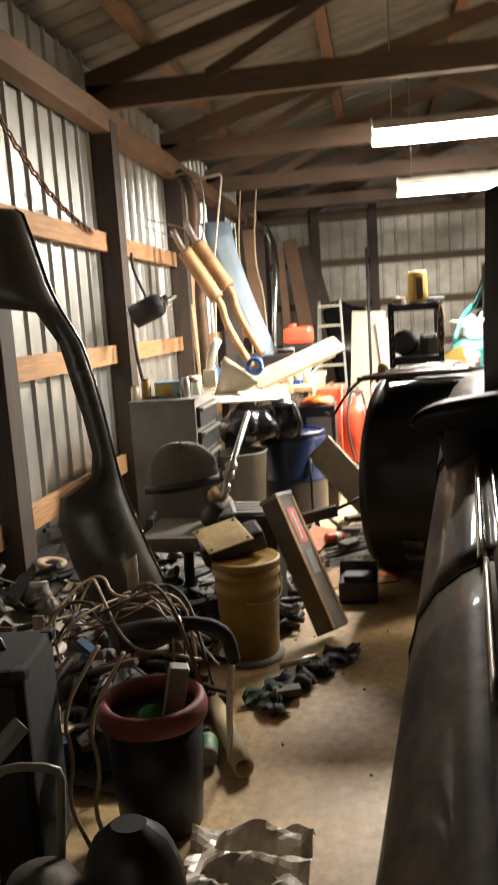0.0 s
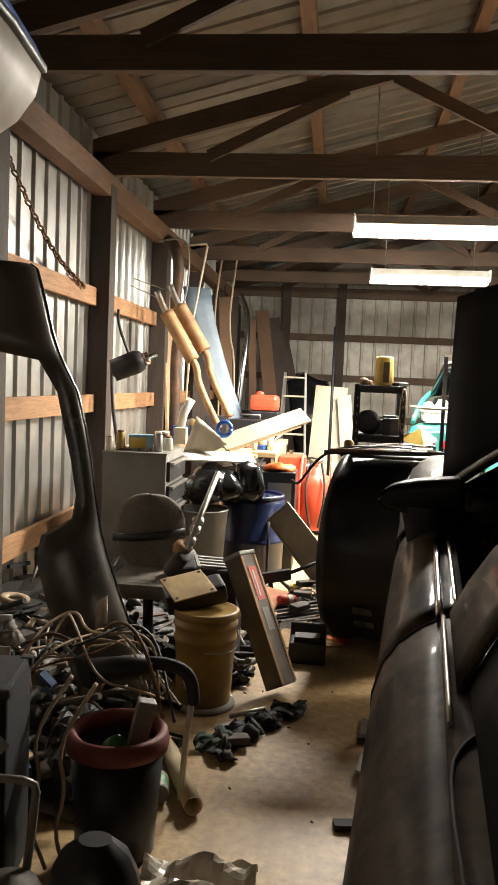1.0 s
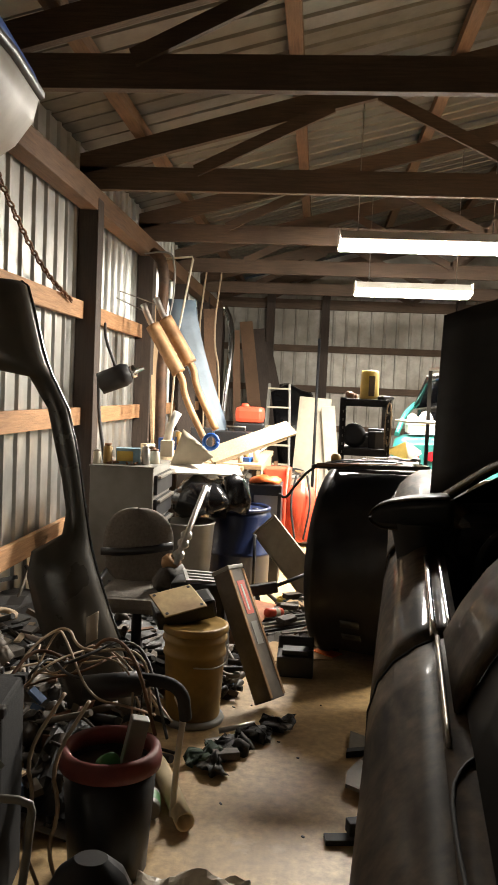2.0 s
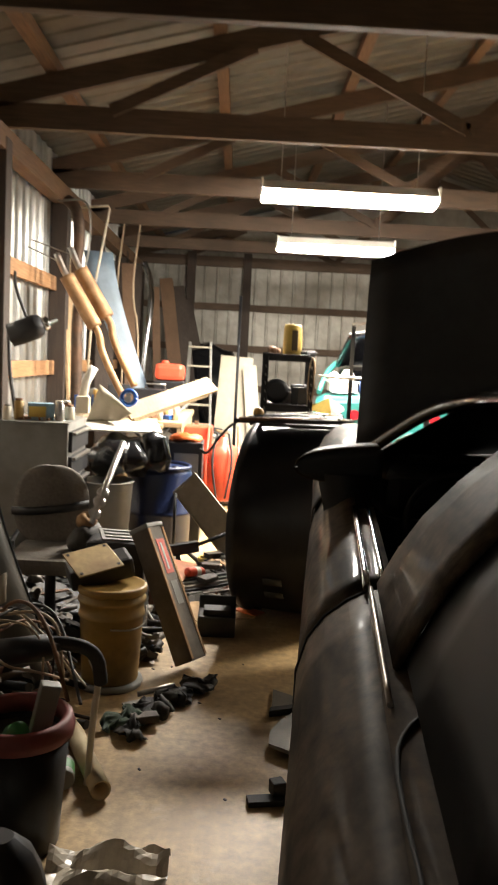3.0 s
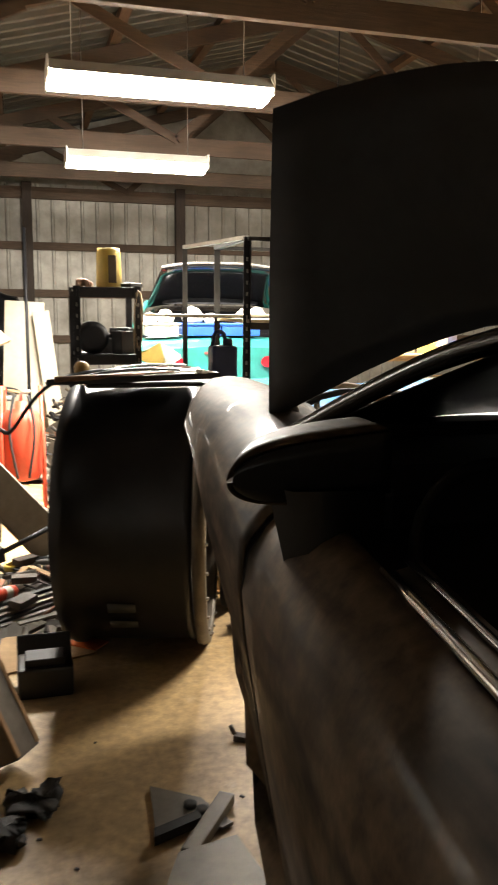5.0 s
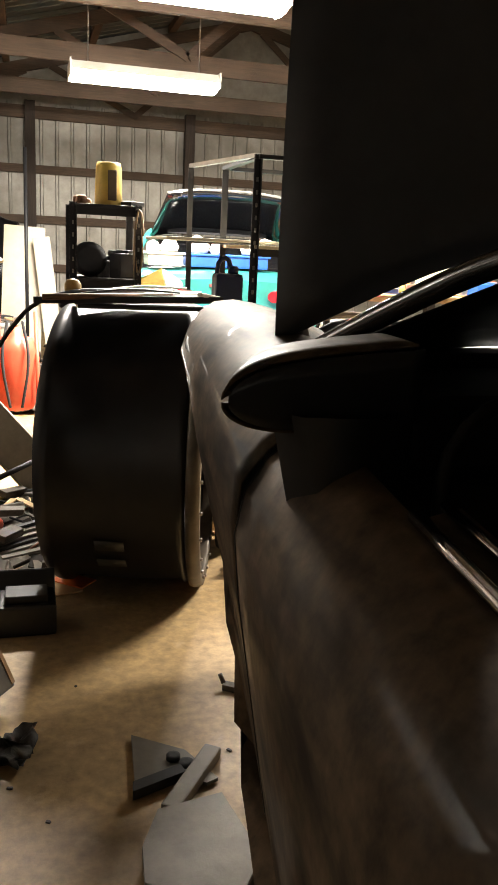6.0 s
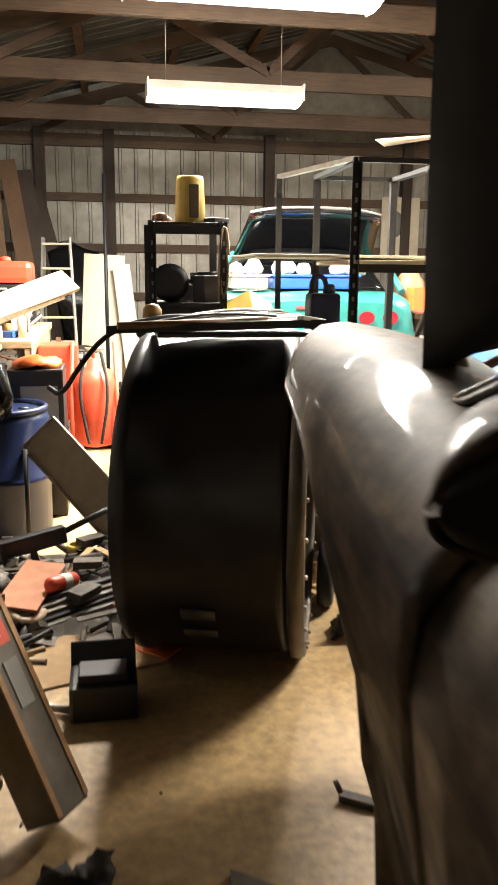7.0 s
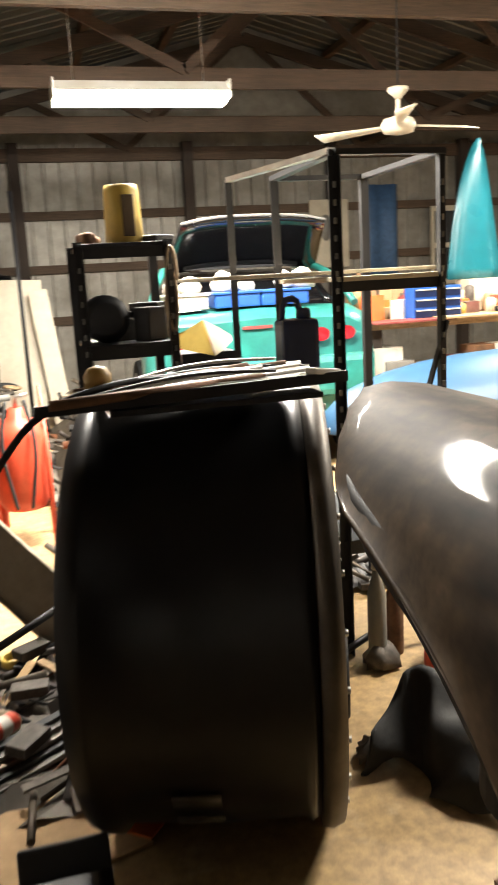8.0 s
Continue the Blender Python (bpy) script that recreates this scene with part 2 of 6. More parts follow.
# the building
WALL_L, WALL_R, BACK, FRONT = -1.83, 8.9, 15.0, -3.2
CHORD = 3.16
SLOPE = 0.27


def ribbed(along, length, height, at, name, label, pitch=0.23, mat_=None):
    """A ribbed steel sheet wall; along 'x' or 'y'."""
    prof = []
    s = 0.0
    while s < length:
        for ds, d in ((0, 0), (pitch * 0.40, 0), (pitch * 0.46, 0.022), (pitch * 0.58, 0.022), (pitch * 0.64, 0)):
            prof.append((min(s + ds, length), d))
        s += pitch
    prof.append((length, 0))
    rows = []
    for z in (0, height):
        rows.append([(at[0] + s, at[1] - d, at[2] + z) if along == "x" else (at[0] + d, at[1] + s, at[2] + z) for s, d in prof])
    bm = grid(rows, smooth=False)
    far = 0.06 if along == "x" else -0.06
    c = [at[0] + (length / 2 if along == "x" else far), at[1] + (far if along == "x" else length / 2), at[2] + height / 2]
    box(c, (length, 0.05, height) if along == "x" else (0.05, length, height), bm)
    return tagged(new(name, finish(name, bm, mat_ or GALV)), label, "wall", kind="structure")


floor = solo("floor", box(((WALL_L + WALL_R) / 2, (BACK + FRONT) / 2, -0.1), (WALL_R - WALL_L + 0.4, BACK - FRONT + 0.4, 0.2)), CONCRETE,
             "stained dusty concrete slab floor", "floor", kind="structure")
wall_left = ribbed("y", BACK - FRONT, 3.5, (WALL_L, FRONT, 0), "wall_left", "ribbed galvanised steel wall on wooden girts")
wall_back = ribbed("x", WALL_R - WALL_L, 3.4, (WALL_L, BACK, 0), "wall_back", "ribbed steel end wall on wooden girts, toned dim", mat_=GALV_DIM)
wall_right = solo("wall_right", box((WALL_R + 0.05, (BACK + FRONT) / 2, 1.65), (0.1, BACK - FRONT, 3.5)), GALV, "plain steel side wall of the barn", "wall", kind="structure")
wall_front = solo("wall_front", box(((WALL_L + WALL_R) / 2, FRONT - 0.05, 1.7), (WALL_R - WALL_L, 0.1, 3.4)), GALV, "plain steel front wall of the barn", "wall", kind="structure")
MID = (WALL_L + WALL_R) / 2


def roof_z(x):
    return 3.42 + SLOPE * ((x - WALL_L) if x < MID else (WALL_R - x))


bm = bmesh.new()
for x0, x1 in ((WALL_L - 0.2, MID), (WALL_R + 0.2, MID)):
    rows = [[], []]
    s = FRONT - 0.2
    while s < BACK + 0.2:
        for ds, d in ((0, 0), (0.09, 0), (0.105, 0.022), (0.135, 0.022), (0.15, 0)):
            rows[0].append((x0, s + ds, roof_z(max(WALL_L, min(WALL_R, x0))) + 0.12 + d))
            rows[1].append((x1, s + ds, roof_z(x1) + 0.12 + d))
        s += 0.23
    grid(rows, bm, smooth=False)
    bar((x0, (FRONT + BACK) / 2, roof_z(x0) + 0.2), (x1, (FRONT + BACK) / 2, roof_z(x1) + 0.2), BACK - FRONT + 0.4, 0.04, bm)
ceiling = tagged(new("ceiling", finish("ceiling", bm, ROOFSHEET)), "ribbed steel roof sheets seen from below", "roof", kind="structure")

for y, nm in ((BACK + 0.03, "gable_back"), (FRONT - 0.05, "gable_front")):
    bm = bmesh.new()
    vs = [(WALL_L - 0.15, 3.36), (WALL_R + 0.15, 3.36), (WALL_R + 0.15, 3.50), (MID, roof_z(MID) + 0.12), (WALL_L - 0.15, 3.50)]
    a = [bm.verts.new((x, y - 0.02, z)) for x, z in vs]
    b = [bm.verts.new((x, y + 0.02, z)) for x, z in vs]
    bm.faces.new(a)
    bm.faces.new(b[::-1])
    for i in range(5):
        bm.faces.new((a[i], b[i], b[(i + 1) % 5], a[(i + 1) % 5]))
    solo(nm, bm, GALV_DIM, "steel gable above the end wall, toned dim", "wall", kind="structure")
for k, x in enumerate((-1.35, -0.12, 1.1, 2.3, 4.8, 6.2, 7.6)):
    solo("purlin", box((x, (FRONT + BACK) / 2, roof_z(x) + 0.07), (0.10, BACK - FRONT, 0.09), rot=None, bevel=0.004), LUMBER_DARK,
         "brown timber roof purlin under the steel sheets", "purlin", "roof purlins", "structure")

header = solo("header_beam", box((WALL_L + 0.11, (FRONT + BACK) / 2, 3.07), (0.14, BACK - FRONT, 0.17), bevel=0.006), LUMBER_DARK,
              "reddish brown timber header beam along the wall", "beam", kind="structure")


def truss(y):
    t = thing("roof_truss", "dark timber roof truss with webs", "truss", (MID, y, CHORD), "roof trusses", "structure")
    w = 0.06
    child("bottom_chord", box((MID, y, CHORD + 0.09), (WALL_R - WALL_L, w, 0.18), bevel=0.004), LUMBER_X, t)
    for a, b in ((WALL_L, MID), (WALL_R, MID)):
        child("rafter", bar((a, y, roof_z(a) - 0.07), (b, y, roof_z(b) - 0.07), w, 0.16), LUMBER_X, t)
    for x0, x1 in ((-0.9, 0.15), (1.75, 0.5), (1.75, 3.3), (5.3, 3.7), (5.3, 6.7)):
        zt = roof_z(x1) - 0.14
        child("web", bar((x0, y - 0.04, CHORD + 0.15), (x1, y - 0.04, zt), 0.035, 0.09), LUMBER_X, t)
    return t


for k in range(-2, 6):
    truss(4.33 + 2.12 * k)

for k in range(-4, 5):
    y = 6.44 + 2.12 * k
    if y < BACK:
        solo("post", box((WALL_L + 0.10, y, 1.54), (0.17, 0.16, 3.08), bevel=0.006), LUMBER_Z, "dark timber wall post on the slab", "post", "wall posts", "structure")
for z in (2.2, 1.36, 0.51):
    for k in range(-4, 5):
        y = 6.44 + 2.12 * k
        y1 = min(y + 2.12 - 0.08, BACK - 0.05)
        if y < BACK - 0.3:
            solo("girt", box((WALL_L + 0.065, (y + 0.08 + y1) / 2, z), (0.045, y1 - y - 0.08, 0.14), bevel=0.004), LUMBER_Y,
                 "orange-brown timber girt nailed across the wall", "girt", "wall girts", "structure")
for x in (-0.8, 0.2, 2.6, 4.8, 7.0):
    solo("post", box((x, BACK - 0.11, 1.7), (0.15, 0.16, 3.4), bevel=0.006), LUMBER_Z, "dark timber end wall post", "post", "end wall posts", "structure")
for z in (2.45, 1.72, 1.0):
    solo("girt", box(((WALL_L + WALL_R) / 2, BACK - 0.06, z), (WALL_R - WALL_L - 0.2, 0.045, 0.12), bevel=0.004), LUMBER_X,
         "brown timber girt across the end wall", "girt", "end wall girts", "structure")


# lamps
def shop_light(x0, x1, y, z, tube_mat):
    c = ((x0 + x1) / 2, y, z)
    t = thing("shop_light", "hanging four-foot fluorescent shop light switched on", "lamp", c, "shop lights")
    L = x1 - x0
    child("reflector", grid([[(x, y + a, z + b) for a, b in ((-0.215, -0.012), (-0.12, 0.07), (0.12, 0.07), (0.215, -0.012))] for x in (x0, x1)], smooth=False, thick=0.004), WHITE, t, "white folded steel reflector")
    prof = [(-0.19, -0.012), (-0.16, -0.045), (-0.07, -0.075), (0.07, -0.075), (0.16, -0.045), (0.19, -0.012)]
    bm = grid([[(x, y + a, z + b) for a, b in prof] for x in (x0, x0 + L * 0.25, x0 + L * 0.5, x0 + L * 0.75, x1)])
    for x in (x0, x1):
        bm.faces.new([bm.verts.new((x, y + a, z + b)) for a, b in prof])
    child("diffuser", bm, tube_mat, t, "glowing wraparound diffuser")
    for x in (x0 + 0.15, x1 - 0.15):
        child("chain", tube([(x, y, z + 0.06), (x, y, roof_z(x) + 0.125)], 0.004, 6), STEEL, t)
    child("end_cap", box((x0 - 0.008, y, z + 0.01), (0.014, 0.40, 0.13), bevel=0.003), WHITE, t)
    child("end_cap", box((x1 + 0.008, y, z + 0.01), (0.014, 0.40, 0.13), bevel=0.003), WHITE, t)
    return t


shop_light(0.26, 1.70, 7.15, 2.94, GLOW)
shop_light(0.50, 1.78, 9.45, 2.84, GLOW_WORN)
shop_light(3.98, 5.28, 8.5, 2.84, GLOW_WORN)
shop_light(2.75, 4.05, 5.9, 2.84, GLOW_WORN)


# the silver coupe
def side(y):
    """The widest line of the body's near flank."""
    return 0.283 + 0.105 * (y - 1.81)


def lift(y):
    return 0.0 if y < 1.0 else 0.085 * min(1, (y - 1.0) / 2.0) + (0.03 * min(1, max(0, (y - 3.0)) / 1.0))


def taper(y, z=0.7):
    """How far the lower body draws in towards the wheel arch."""
    u = min(1, max(0, (y - 2.3) / 1.2))
    v = min(1, max(0, (1.0 - z) / 0.3))
    return 0.055 * u * u * (3 - 2 * u) * v


coupe = thing("coupe", "dusty silver two-door coupe with its hood raised, on stands", "car", (1.2, 2.0, 0))
CARW = 1.72


def flank(y, right=False):
    """One cross-section of the body side, sill to belt."""
    x0, dz = side(y), lift(y)
    prof = [(0.17, 0.20), (0.12, 0.26), (0.05, 0.42), (0.015, 0.62), (0.0, 0.80), (0.0, 0.90), (0.018, 0.965), (0.05, 1.01), (0.095, 1.045), (0.135, 1.065)]
    pts = [(x0 + i + taper(y, z + dz * (z / 1.06)), y, z + dz * (z / 1.06)) for i, z in prof]
    if right:
        pts = [(2 * x0 + CARW - x, y, z) for x, y, z in pts]
    return pts


for right in (False, True):
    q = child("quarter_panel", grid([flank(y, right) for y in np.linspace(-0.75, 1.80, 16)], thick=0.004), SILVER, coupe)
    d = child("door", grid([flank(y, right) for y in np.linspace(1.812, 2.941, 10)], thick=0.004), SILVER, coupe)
    strip = [flank(y, right)[-1] for y in np.linspace(1.80, 2.52, 8)]
    sx = -1 if right else 1
    part("belt_strip", tube([(x - 0.004 * sx, y, z + 0.006) for x, y, z in strip], 0.009, 8), CHROME, d, "bright belt moulding")
    part("belt_strip", tube([(x + 0.03 * sx, y, z + 0.016) for x, y, z in strip], 0.006, 8), CHROME, d, "bright belt moulding")
    part("window_sill", grid([[(x - 0.004 * sx, y, z) for x, y, z in strip], [(x + 0.05 * sx, y, z + 0.012) for x, y, z in strip]], thick=0.004), SILVER, d)


def fender_low(y):
    P = [(2.9, 0.22), (3.32, 0.24), (3.36, 0.40), (3.42, 0.62), (3.48, 0.80), (3.55, 0.94), (3.65, 1.025), (3.8, 1.07), (3.95, 1.10), (4.1, 1.12), (4.3, 1.13), (4.84, 1.13)]
    for (a, za), (b, zb) in zip(P, P[1:]):
        if y <= b:
            return za + (zb - za) * (y - a) / (b - a)
    return P[-1][1]


def nose(y):
    return 0.0 if y < 4.03 else 0.42 * ((y - 4.03) / 0.57) ** 1.9


def fender_row(y, right=False):
    e = nose(y)
    x0 = side(min(y, 4.1)) + 0.02 * max(0, y - 4.1)
    top = 1.165 + 0.08 * min(1, (y - 2.9) / 0.8) - (0.0 if y < 4.35 else 0.13 * ((y - 4.35) / 0.27) ** 2)
    low = fender_low(y)
    dz = lift(y)
    prof = [(0.17, 0.20), (0.12, 0.26), (0.05, 0.42), (0.015, 0.62), (0.0, 0.80), (0.0, 0.90), (0.008, 0.975), (0.022, 1.03)]
    pts = []
    for i, z in prof:
        z2 = z + dz * (z / 1.06)
        z2 = min(max(z2, low), max(top - 0.10, low))
        pts.append((x0 + taper(y, z2) + max(e, i if z2 > low + 1e-4 else i * 0.3), y, z2))
    for i, z in ((0.05, top - 0.065), (0.095, top - 0.03), (0.15, top - 0.007), (0.22, top), (0.28, top - 0.008), (0.33, top - 0.03), (0.345, top - 0.07)):
        pts.append((x0 + max(e, i), y, max(z, low)))
    if right:
        c = side(y) * 2 + CARW
        pts = [(c - x, y, z) for x, y, z in pts]
    return pts


for right in (False, True):
    ys = list(np.linspace(2.943, 4.05, 20)) + list(np.linspace(4.1, 4.62, 16))
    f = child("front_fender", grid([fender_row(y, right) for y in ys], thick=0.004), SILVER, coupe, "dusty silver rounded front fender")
    c = lambda p: ((side(p[1]) * 2 + CARW - p[0]) if right else p[0], p[1], p[2])
    liner = [[c((side(y) + i, y, z)) for i, z in ((0.03 + taper(y), fender_low(y) + 0.01), (0.14 + taper(y), fender_low(y) + 0.0), (0.24 + taper(y), fender_low(y) - 0.07), (0.28 + taper(y), fender_low(y) - 0.20))] for y in (3.40, 3.48, 3.6, 3.75, 3.95, 4.25)]
    child("wheel_liner", grid(liner, thick=0.006), BLACK_PLASTIC, coupe, "black inner wheel arch liner")
    # Added dark strip stands in for the black gap below the fender edge.
    gap_strip = []
    for y in np.linspace(3.55, 4.50, 18):
        x0 = side(min(y, 4.1)) + taper(y, fender_low(y)) + nose(y) + 0.012
        z0 = fender_low(y) + 0.015
        gap_strip.append([c((x0 + d, y, z0 + h)) for d, h in ((0.004, 0.015), (0.0, 0.0), (0.02, -0.08), (0.06, -0.17 - 0.02 * math.sin(y * 9)))])
    apron = [[c((side(min(y, 4.1)) + 0.36, y, z)) for z in np.linspace(0.28 + 0.35 * max(0, (y - 3.9) / 0.5), 1.12, 6)] for y in np.linspace(3.25, 4.4, 8)]
    child("inner_apron", grid(apron, thick=0.006), BLACK_PLASTIC, coupe, "black inner fender apron")
    child("fender_skirt", grid(gap_strip, thick=0.006), RUBBER, coupe, "dark strip filling the gap under the fender edge")
    child("sill_end", grid([[c((side(3.32) + 0.18 + 0.06 * k, 3.32 + 0.05 * z, z)) for k in range(4)] for z in (0.25, 0.45, 0.62)], thick=0.01), BLACK_PLASTIC, coupe)
# glasshouse


def roof_edge(y):
    z = 1.485 - 0.05 * max(0, (y - 2.3) / 0.45) ** 2 - 0.30 * max(0, (1.3 - y) / 0.9) ** 1.6
    return (side(y) + 0.47, y, z)


def pane(ya, yb, frac0, frac1, off, ya1=None, yb1=None, right=False, n=5):
    rows = []
    for k in range(n):
        s = k / (n - 1)
        row = []
        for fr in np.linspace(frac0, frac1, 6):
            y0 = ya + (yb - ya) * s
            y1 = (ya if ya1 is None else ya1) + ((yb if yb1 is None else yb1) - (ya if ya1 is None else ya1)) * s
            y = y0 + (y1 - y0) * fr
            a = Vector((side(y) + 0.155, y, 1.072 + lift(y)))
            b = Vector(roof_edge(y))
            p = a.lerp(b, fr)
            p.x += off - 0.05 * math.sin(math.pi * fr)
            if right:
                p.x = 2 * side(p.y) + CARW - p.x
            row.append(p)
        rows.append(row)
    return rows


for right in (False, True):
    if right:  # the near side window is wound down
        child("side_window", grid(pane(1.84, 3.20, 0.02, 0.97, 0.012, 1.80, 2.66, right), thick=0.005), COUPE_GLASS, coupe, "dark side glass")
    child("quarter_window", grid(pane(0.75, 1.43, 0.02, 0.97, 0.012, 1.0, 1.37, right), thick=0.005), COUPE_GLASS, coupe, "dark quarter glass")
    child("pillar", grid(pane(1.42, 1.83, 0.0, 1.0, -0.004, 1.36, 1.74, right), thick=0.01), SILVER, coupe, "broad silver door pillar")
    m = lambda p: ((2 * side(p[1]) + CARW - p[0]) if right else p[0], p[1], p[2])
    apil = [m((side(3.3) + 0.17, 3.30, 1.19)), m((side(3.1) + 0.28, 3.08, 1.31)), m((side(2.85) + 0.38, 2.85, 1.41)), m(roof_edge(2.65)), m(roof_edge(2.2)), m(roof_edge(1.7)), m(roof_edge(1.3))]
    child("roof_rail", tube(apil, 0.022, 8, smooth_steps=2), BLACK_PAINT, coupe, "glossy dark roof rail and windscreen pillar")
roof = []
for y in np.linspace(1.2, 2.72, 12):
    x, _, z = roof_edge(y)
    w = 2 * (side(y) + CARW / 2 - x)
    roof.append([(x + w * k / 8, y, z + 0.05 * math.sin(math.pi * k / 8)) for k in range(9)])
child("roof", grid(roof, thick=0.006), SILVER, coupe)
scr = []
for s in np.linspace(0, 1, 5):
    ya, za = 2.70 + 0.68 * s, 1.445 - 0.26 * s
    xa = side(ya) + 0.47 - 0.26 * s
    w = 2 * (side(ya) + CARW / 2 - xa)
    scr.append([(xa + w * k / 8, ya + 0.10 * s * math.sin(math.pi * k / 8), za + (0.05 * (1 - s) + 0.03 * s) * math.sin(math.pi * k / 8)) for k in range(9)])
child("windscreen", grid(scr, thick=0.005), COUPE_GLASS, coupe, "dark windscreen")
back = []
for s in np.linspace(0, 1, 6):
    ya, za = 1.2 - 0.95 * s, 1.47 - 0.37 * s
    xa = side(ya) + 0.47 - 0.22 * s
    w = 2 * (side(ya) + CARW / 2 - xa)
    back.append([(xa + w * k / 8, ya, za + 0.05 * math.sin(math.pi * k / 8)) for k in range(9)])
child("rear_window", grid(back, thick=0.005), COUPE_GLASS, coupe, "dark sloping rear glass")
deck = []
for y in np.linspace(-0.75, 0.25, 6):
    xa = side(y) + 0.135
    w = 2 * (side(y) + CARW / 2 - xa)
    deck.append([(xa + w * k / 8, y, 1.065 + 0.05 * math.sin(math.pi * k / 8)) for k in range(9)])
child("trunk_lid", grid(deck, thick=0.005), SILVER, coupe)
child("rear_panel", grid([[(x, -0.75, z) for x, _, z in flank(-0.75)], [(2 * side(-0.75) + CARW - x, -0.75, z) for x, _, z in flank(-0.75)]], thick=0.005), SILVER, coupe)
child("quarter_shelf", grid([[(side(y) + 0.13, y, 1.066 + lift(y)), (side(y) + 0.30, y, 1.09 + lift(y))] for y in np.linspace(0.2, 1.8, 8)], thick=0.004), SILVER, coupe)
child("panel_gap", tube([(0.415, 1.28, 1.092), (0.406, 1.267, 1.088), (0.375, 1.235, 1.082), (0.35, 1.176, 1.074), (0.337, 1.05, 1.069), (0.332, 0.946, 1.067), (0.318, 0.8, 1.066)], 0.0035, 6, smooth_steps=1), RUBBER, coupe, "black gap seal along the quarter panel")
# Thin steel tube draws the highlight along the quarter panel's edge.
child("quarter_strip", tube([(side(y) + 0.137, y, 1.072 + lift(y)) for y in np.linspace(1.30, 1.80, 8)], 0.005, 6), STEEL, coupe, "thin bright line drawn for the edge highlight")
child("panel_gap", tube([(x - 0.001, 1.806, z) for x, _, z in flank(1.806)], 0.0032, 6), RUBBER, coupe, "dark door gap")
child("panel_gap", tube([(x - 0.001, 2.938, z) for x, _, z in flank(2.938)], 0.0012, 6), BLACK_PLASTIC, coupe, "dark door gap")
child("floor_pan", bar((side(-0.6) + CARW / 2, -0.6, 0.30), (side(3.2) + CARW / 2, 3.2, 0.30), CARW - 0.44, 0.09), BLACK_STEEL, coupe)
child("firewall", box((side(3.4) + CARW / 2, 3.42, 0.78), (CARW - 0.3, 0.04, 0.84)), BLACK_PLASTIC, coupe)
cowl = child("cowl", box((side(3.45) + CARW / 2, 3.44, 1.195), (CARW - 0.36, 0.16, 0.02), bevel=0.006), BLACK_PLASTIC, coupe, "black cowl grille under the windscreen")
for k in range(2):
    part("wiper", tube([(1.0 + 0.5 * k, 3.40, 1.222), (0.75 + 0.5 * k, 3.34, 1.235)], 0.006, 6), RUBBER, cowl)

# cabin
child("dashboard", box((side(3.1) + CARW / 2, 3.14, 1.10), (CARW - 0.46, 0.42, 0.16), bevel=0.05), BLACK_PLASTIC, coupe)
for dx in (0.50, 1.20):
    seat = child("seat", box((side(2.2) + dx, 2.25, 0.62), (0.48, 0.52, 0.18), bevel=0.05), RUBBER, coupe, "black bucket seat")
    part("seat_back", box((side(2.0) + dx, 1.92, 0.98), (0.46, 0.16, 0.62), rot=rot(14, 0, 0), bevel=0.05), RUBBER, seat)
child("steering_wheel", tube([(side(2.85) + 0.50 + 0.18 * math.cos(a), 2.86 + 0.05 * math.sin(a), 1.02 + 0.17 * math.sin(a)) for a in np.linspace(0, 2 * math.pi, 25)], 0.014, 8), BLACK_PLASTIC, coupe)
child("door_card", grid([[(side(y) + 0.20, y, z) for z in (0.35, 0.7, 1.06)] for y in (1.82, 2.4, 2.93)], thick=0.01), BLACK_PLASTIC, coupe, "black inner door card")

# door mirror
def mirror_section(s):
    """Rear plane, centre height, half height and depth along the pod."""
    r = 0.048 * (1 - (1 - s) ** 5) ** 0.5 * (1 + 0.14 * s) + 0.0015
    return 2.735 + 0.015 * s, 1.219 + 0.016 * s, r, 0.18 * (1 - (1 - s) ** 3) ** 0.6 + 0.004


shell, face = [], []
for s in np.linspace(0, 1, 26) ** 2:
    x = 0.324 + 0.27 * s
    yr, zc, r, d = mirror_section(s)
    shell.append([(x + 0.03 * math.cos(a) * (1 - s), yr + d * max(0.0, math.cos(a)) ** 0.6, zc + r * math.copysign(abs(math.sin(a)) ** 0.6, a) + 0.012 * max(0.0, math.cos(a)) * (a > 0)) for a in np.linspace(-math.pi / 2, math.pi / 2, 21)])
    face.append([(x + 0.010, yr + 0.004, zc - 0.03 * r + 0.90 * r * u) for u in np.linspace(-1, 1, 5)])
mir = child("mirror", grid(shell, thick=0.004), SILVER, coupe, "dusty silver aerofoil door mirror")
# Black face puts the shade on the pod's unlit rear into colour.
part("mirror_back", grid(face, thick=0.004), BLACK_PLASTIC, mir, "rear face of the mirror, painted black for shade")

foot = []
for u in np.linspace(0, 1, 6):
    x0, x1 = 0.43 - 0.03 * u, 0.57
    foot.append([(x, y, 1.07 + 0.13 * u) for x, y in ((x0, 2.77), (x0 + 0.03, 2.72), (x1, 2.70), (x1, 2.90), (x0 + 0.04, 2.88), (x0, 2.77))])
part("mirror_foot", grid(foot), BLACK_PLASTIC, mir, "black mirror foot on the door")
# raised hood
CX = side(3.5) + CARW / 2
hrows = []
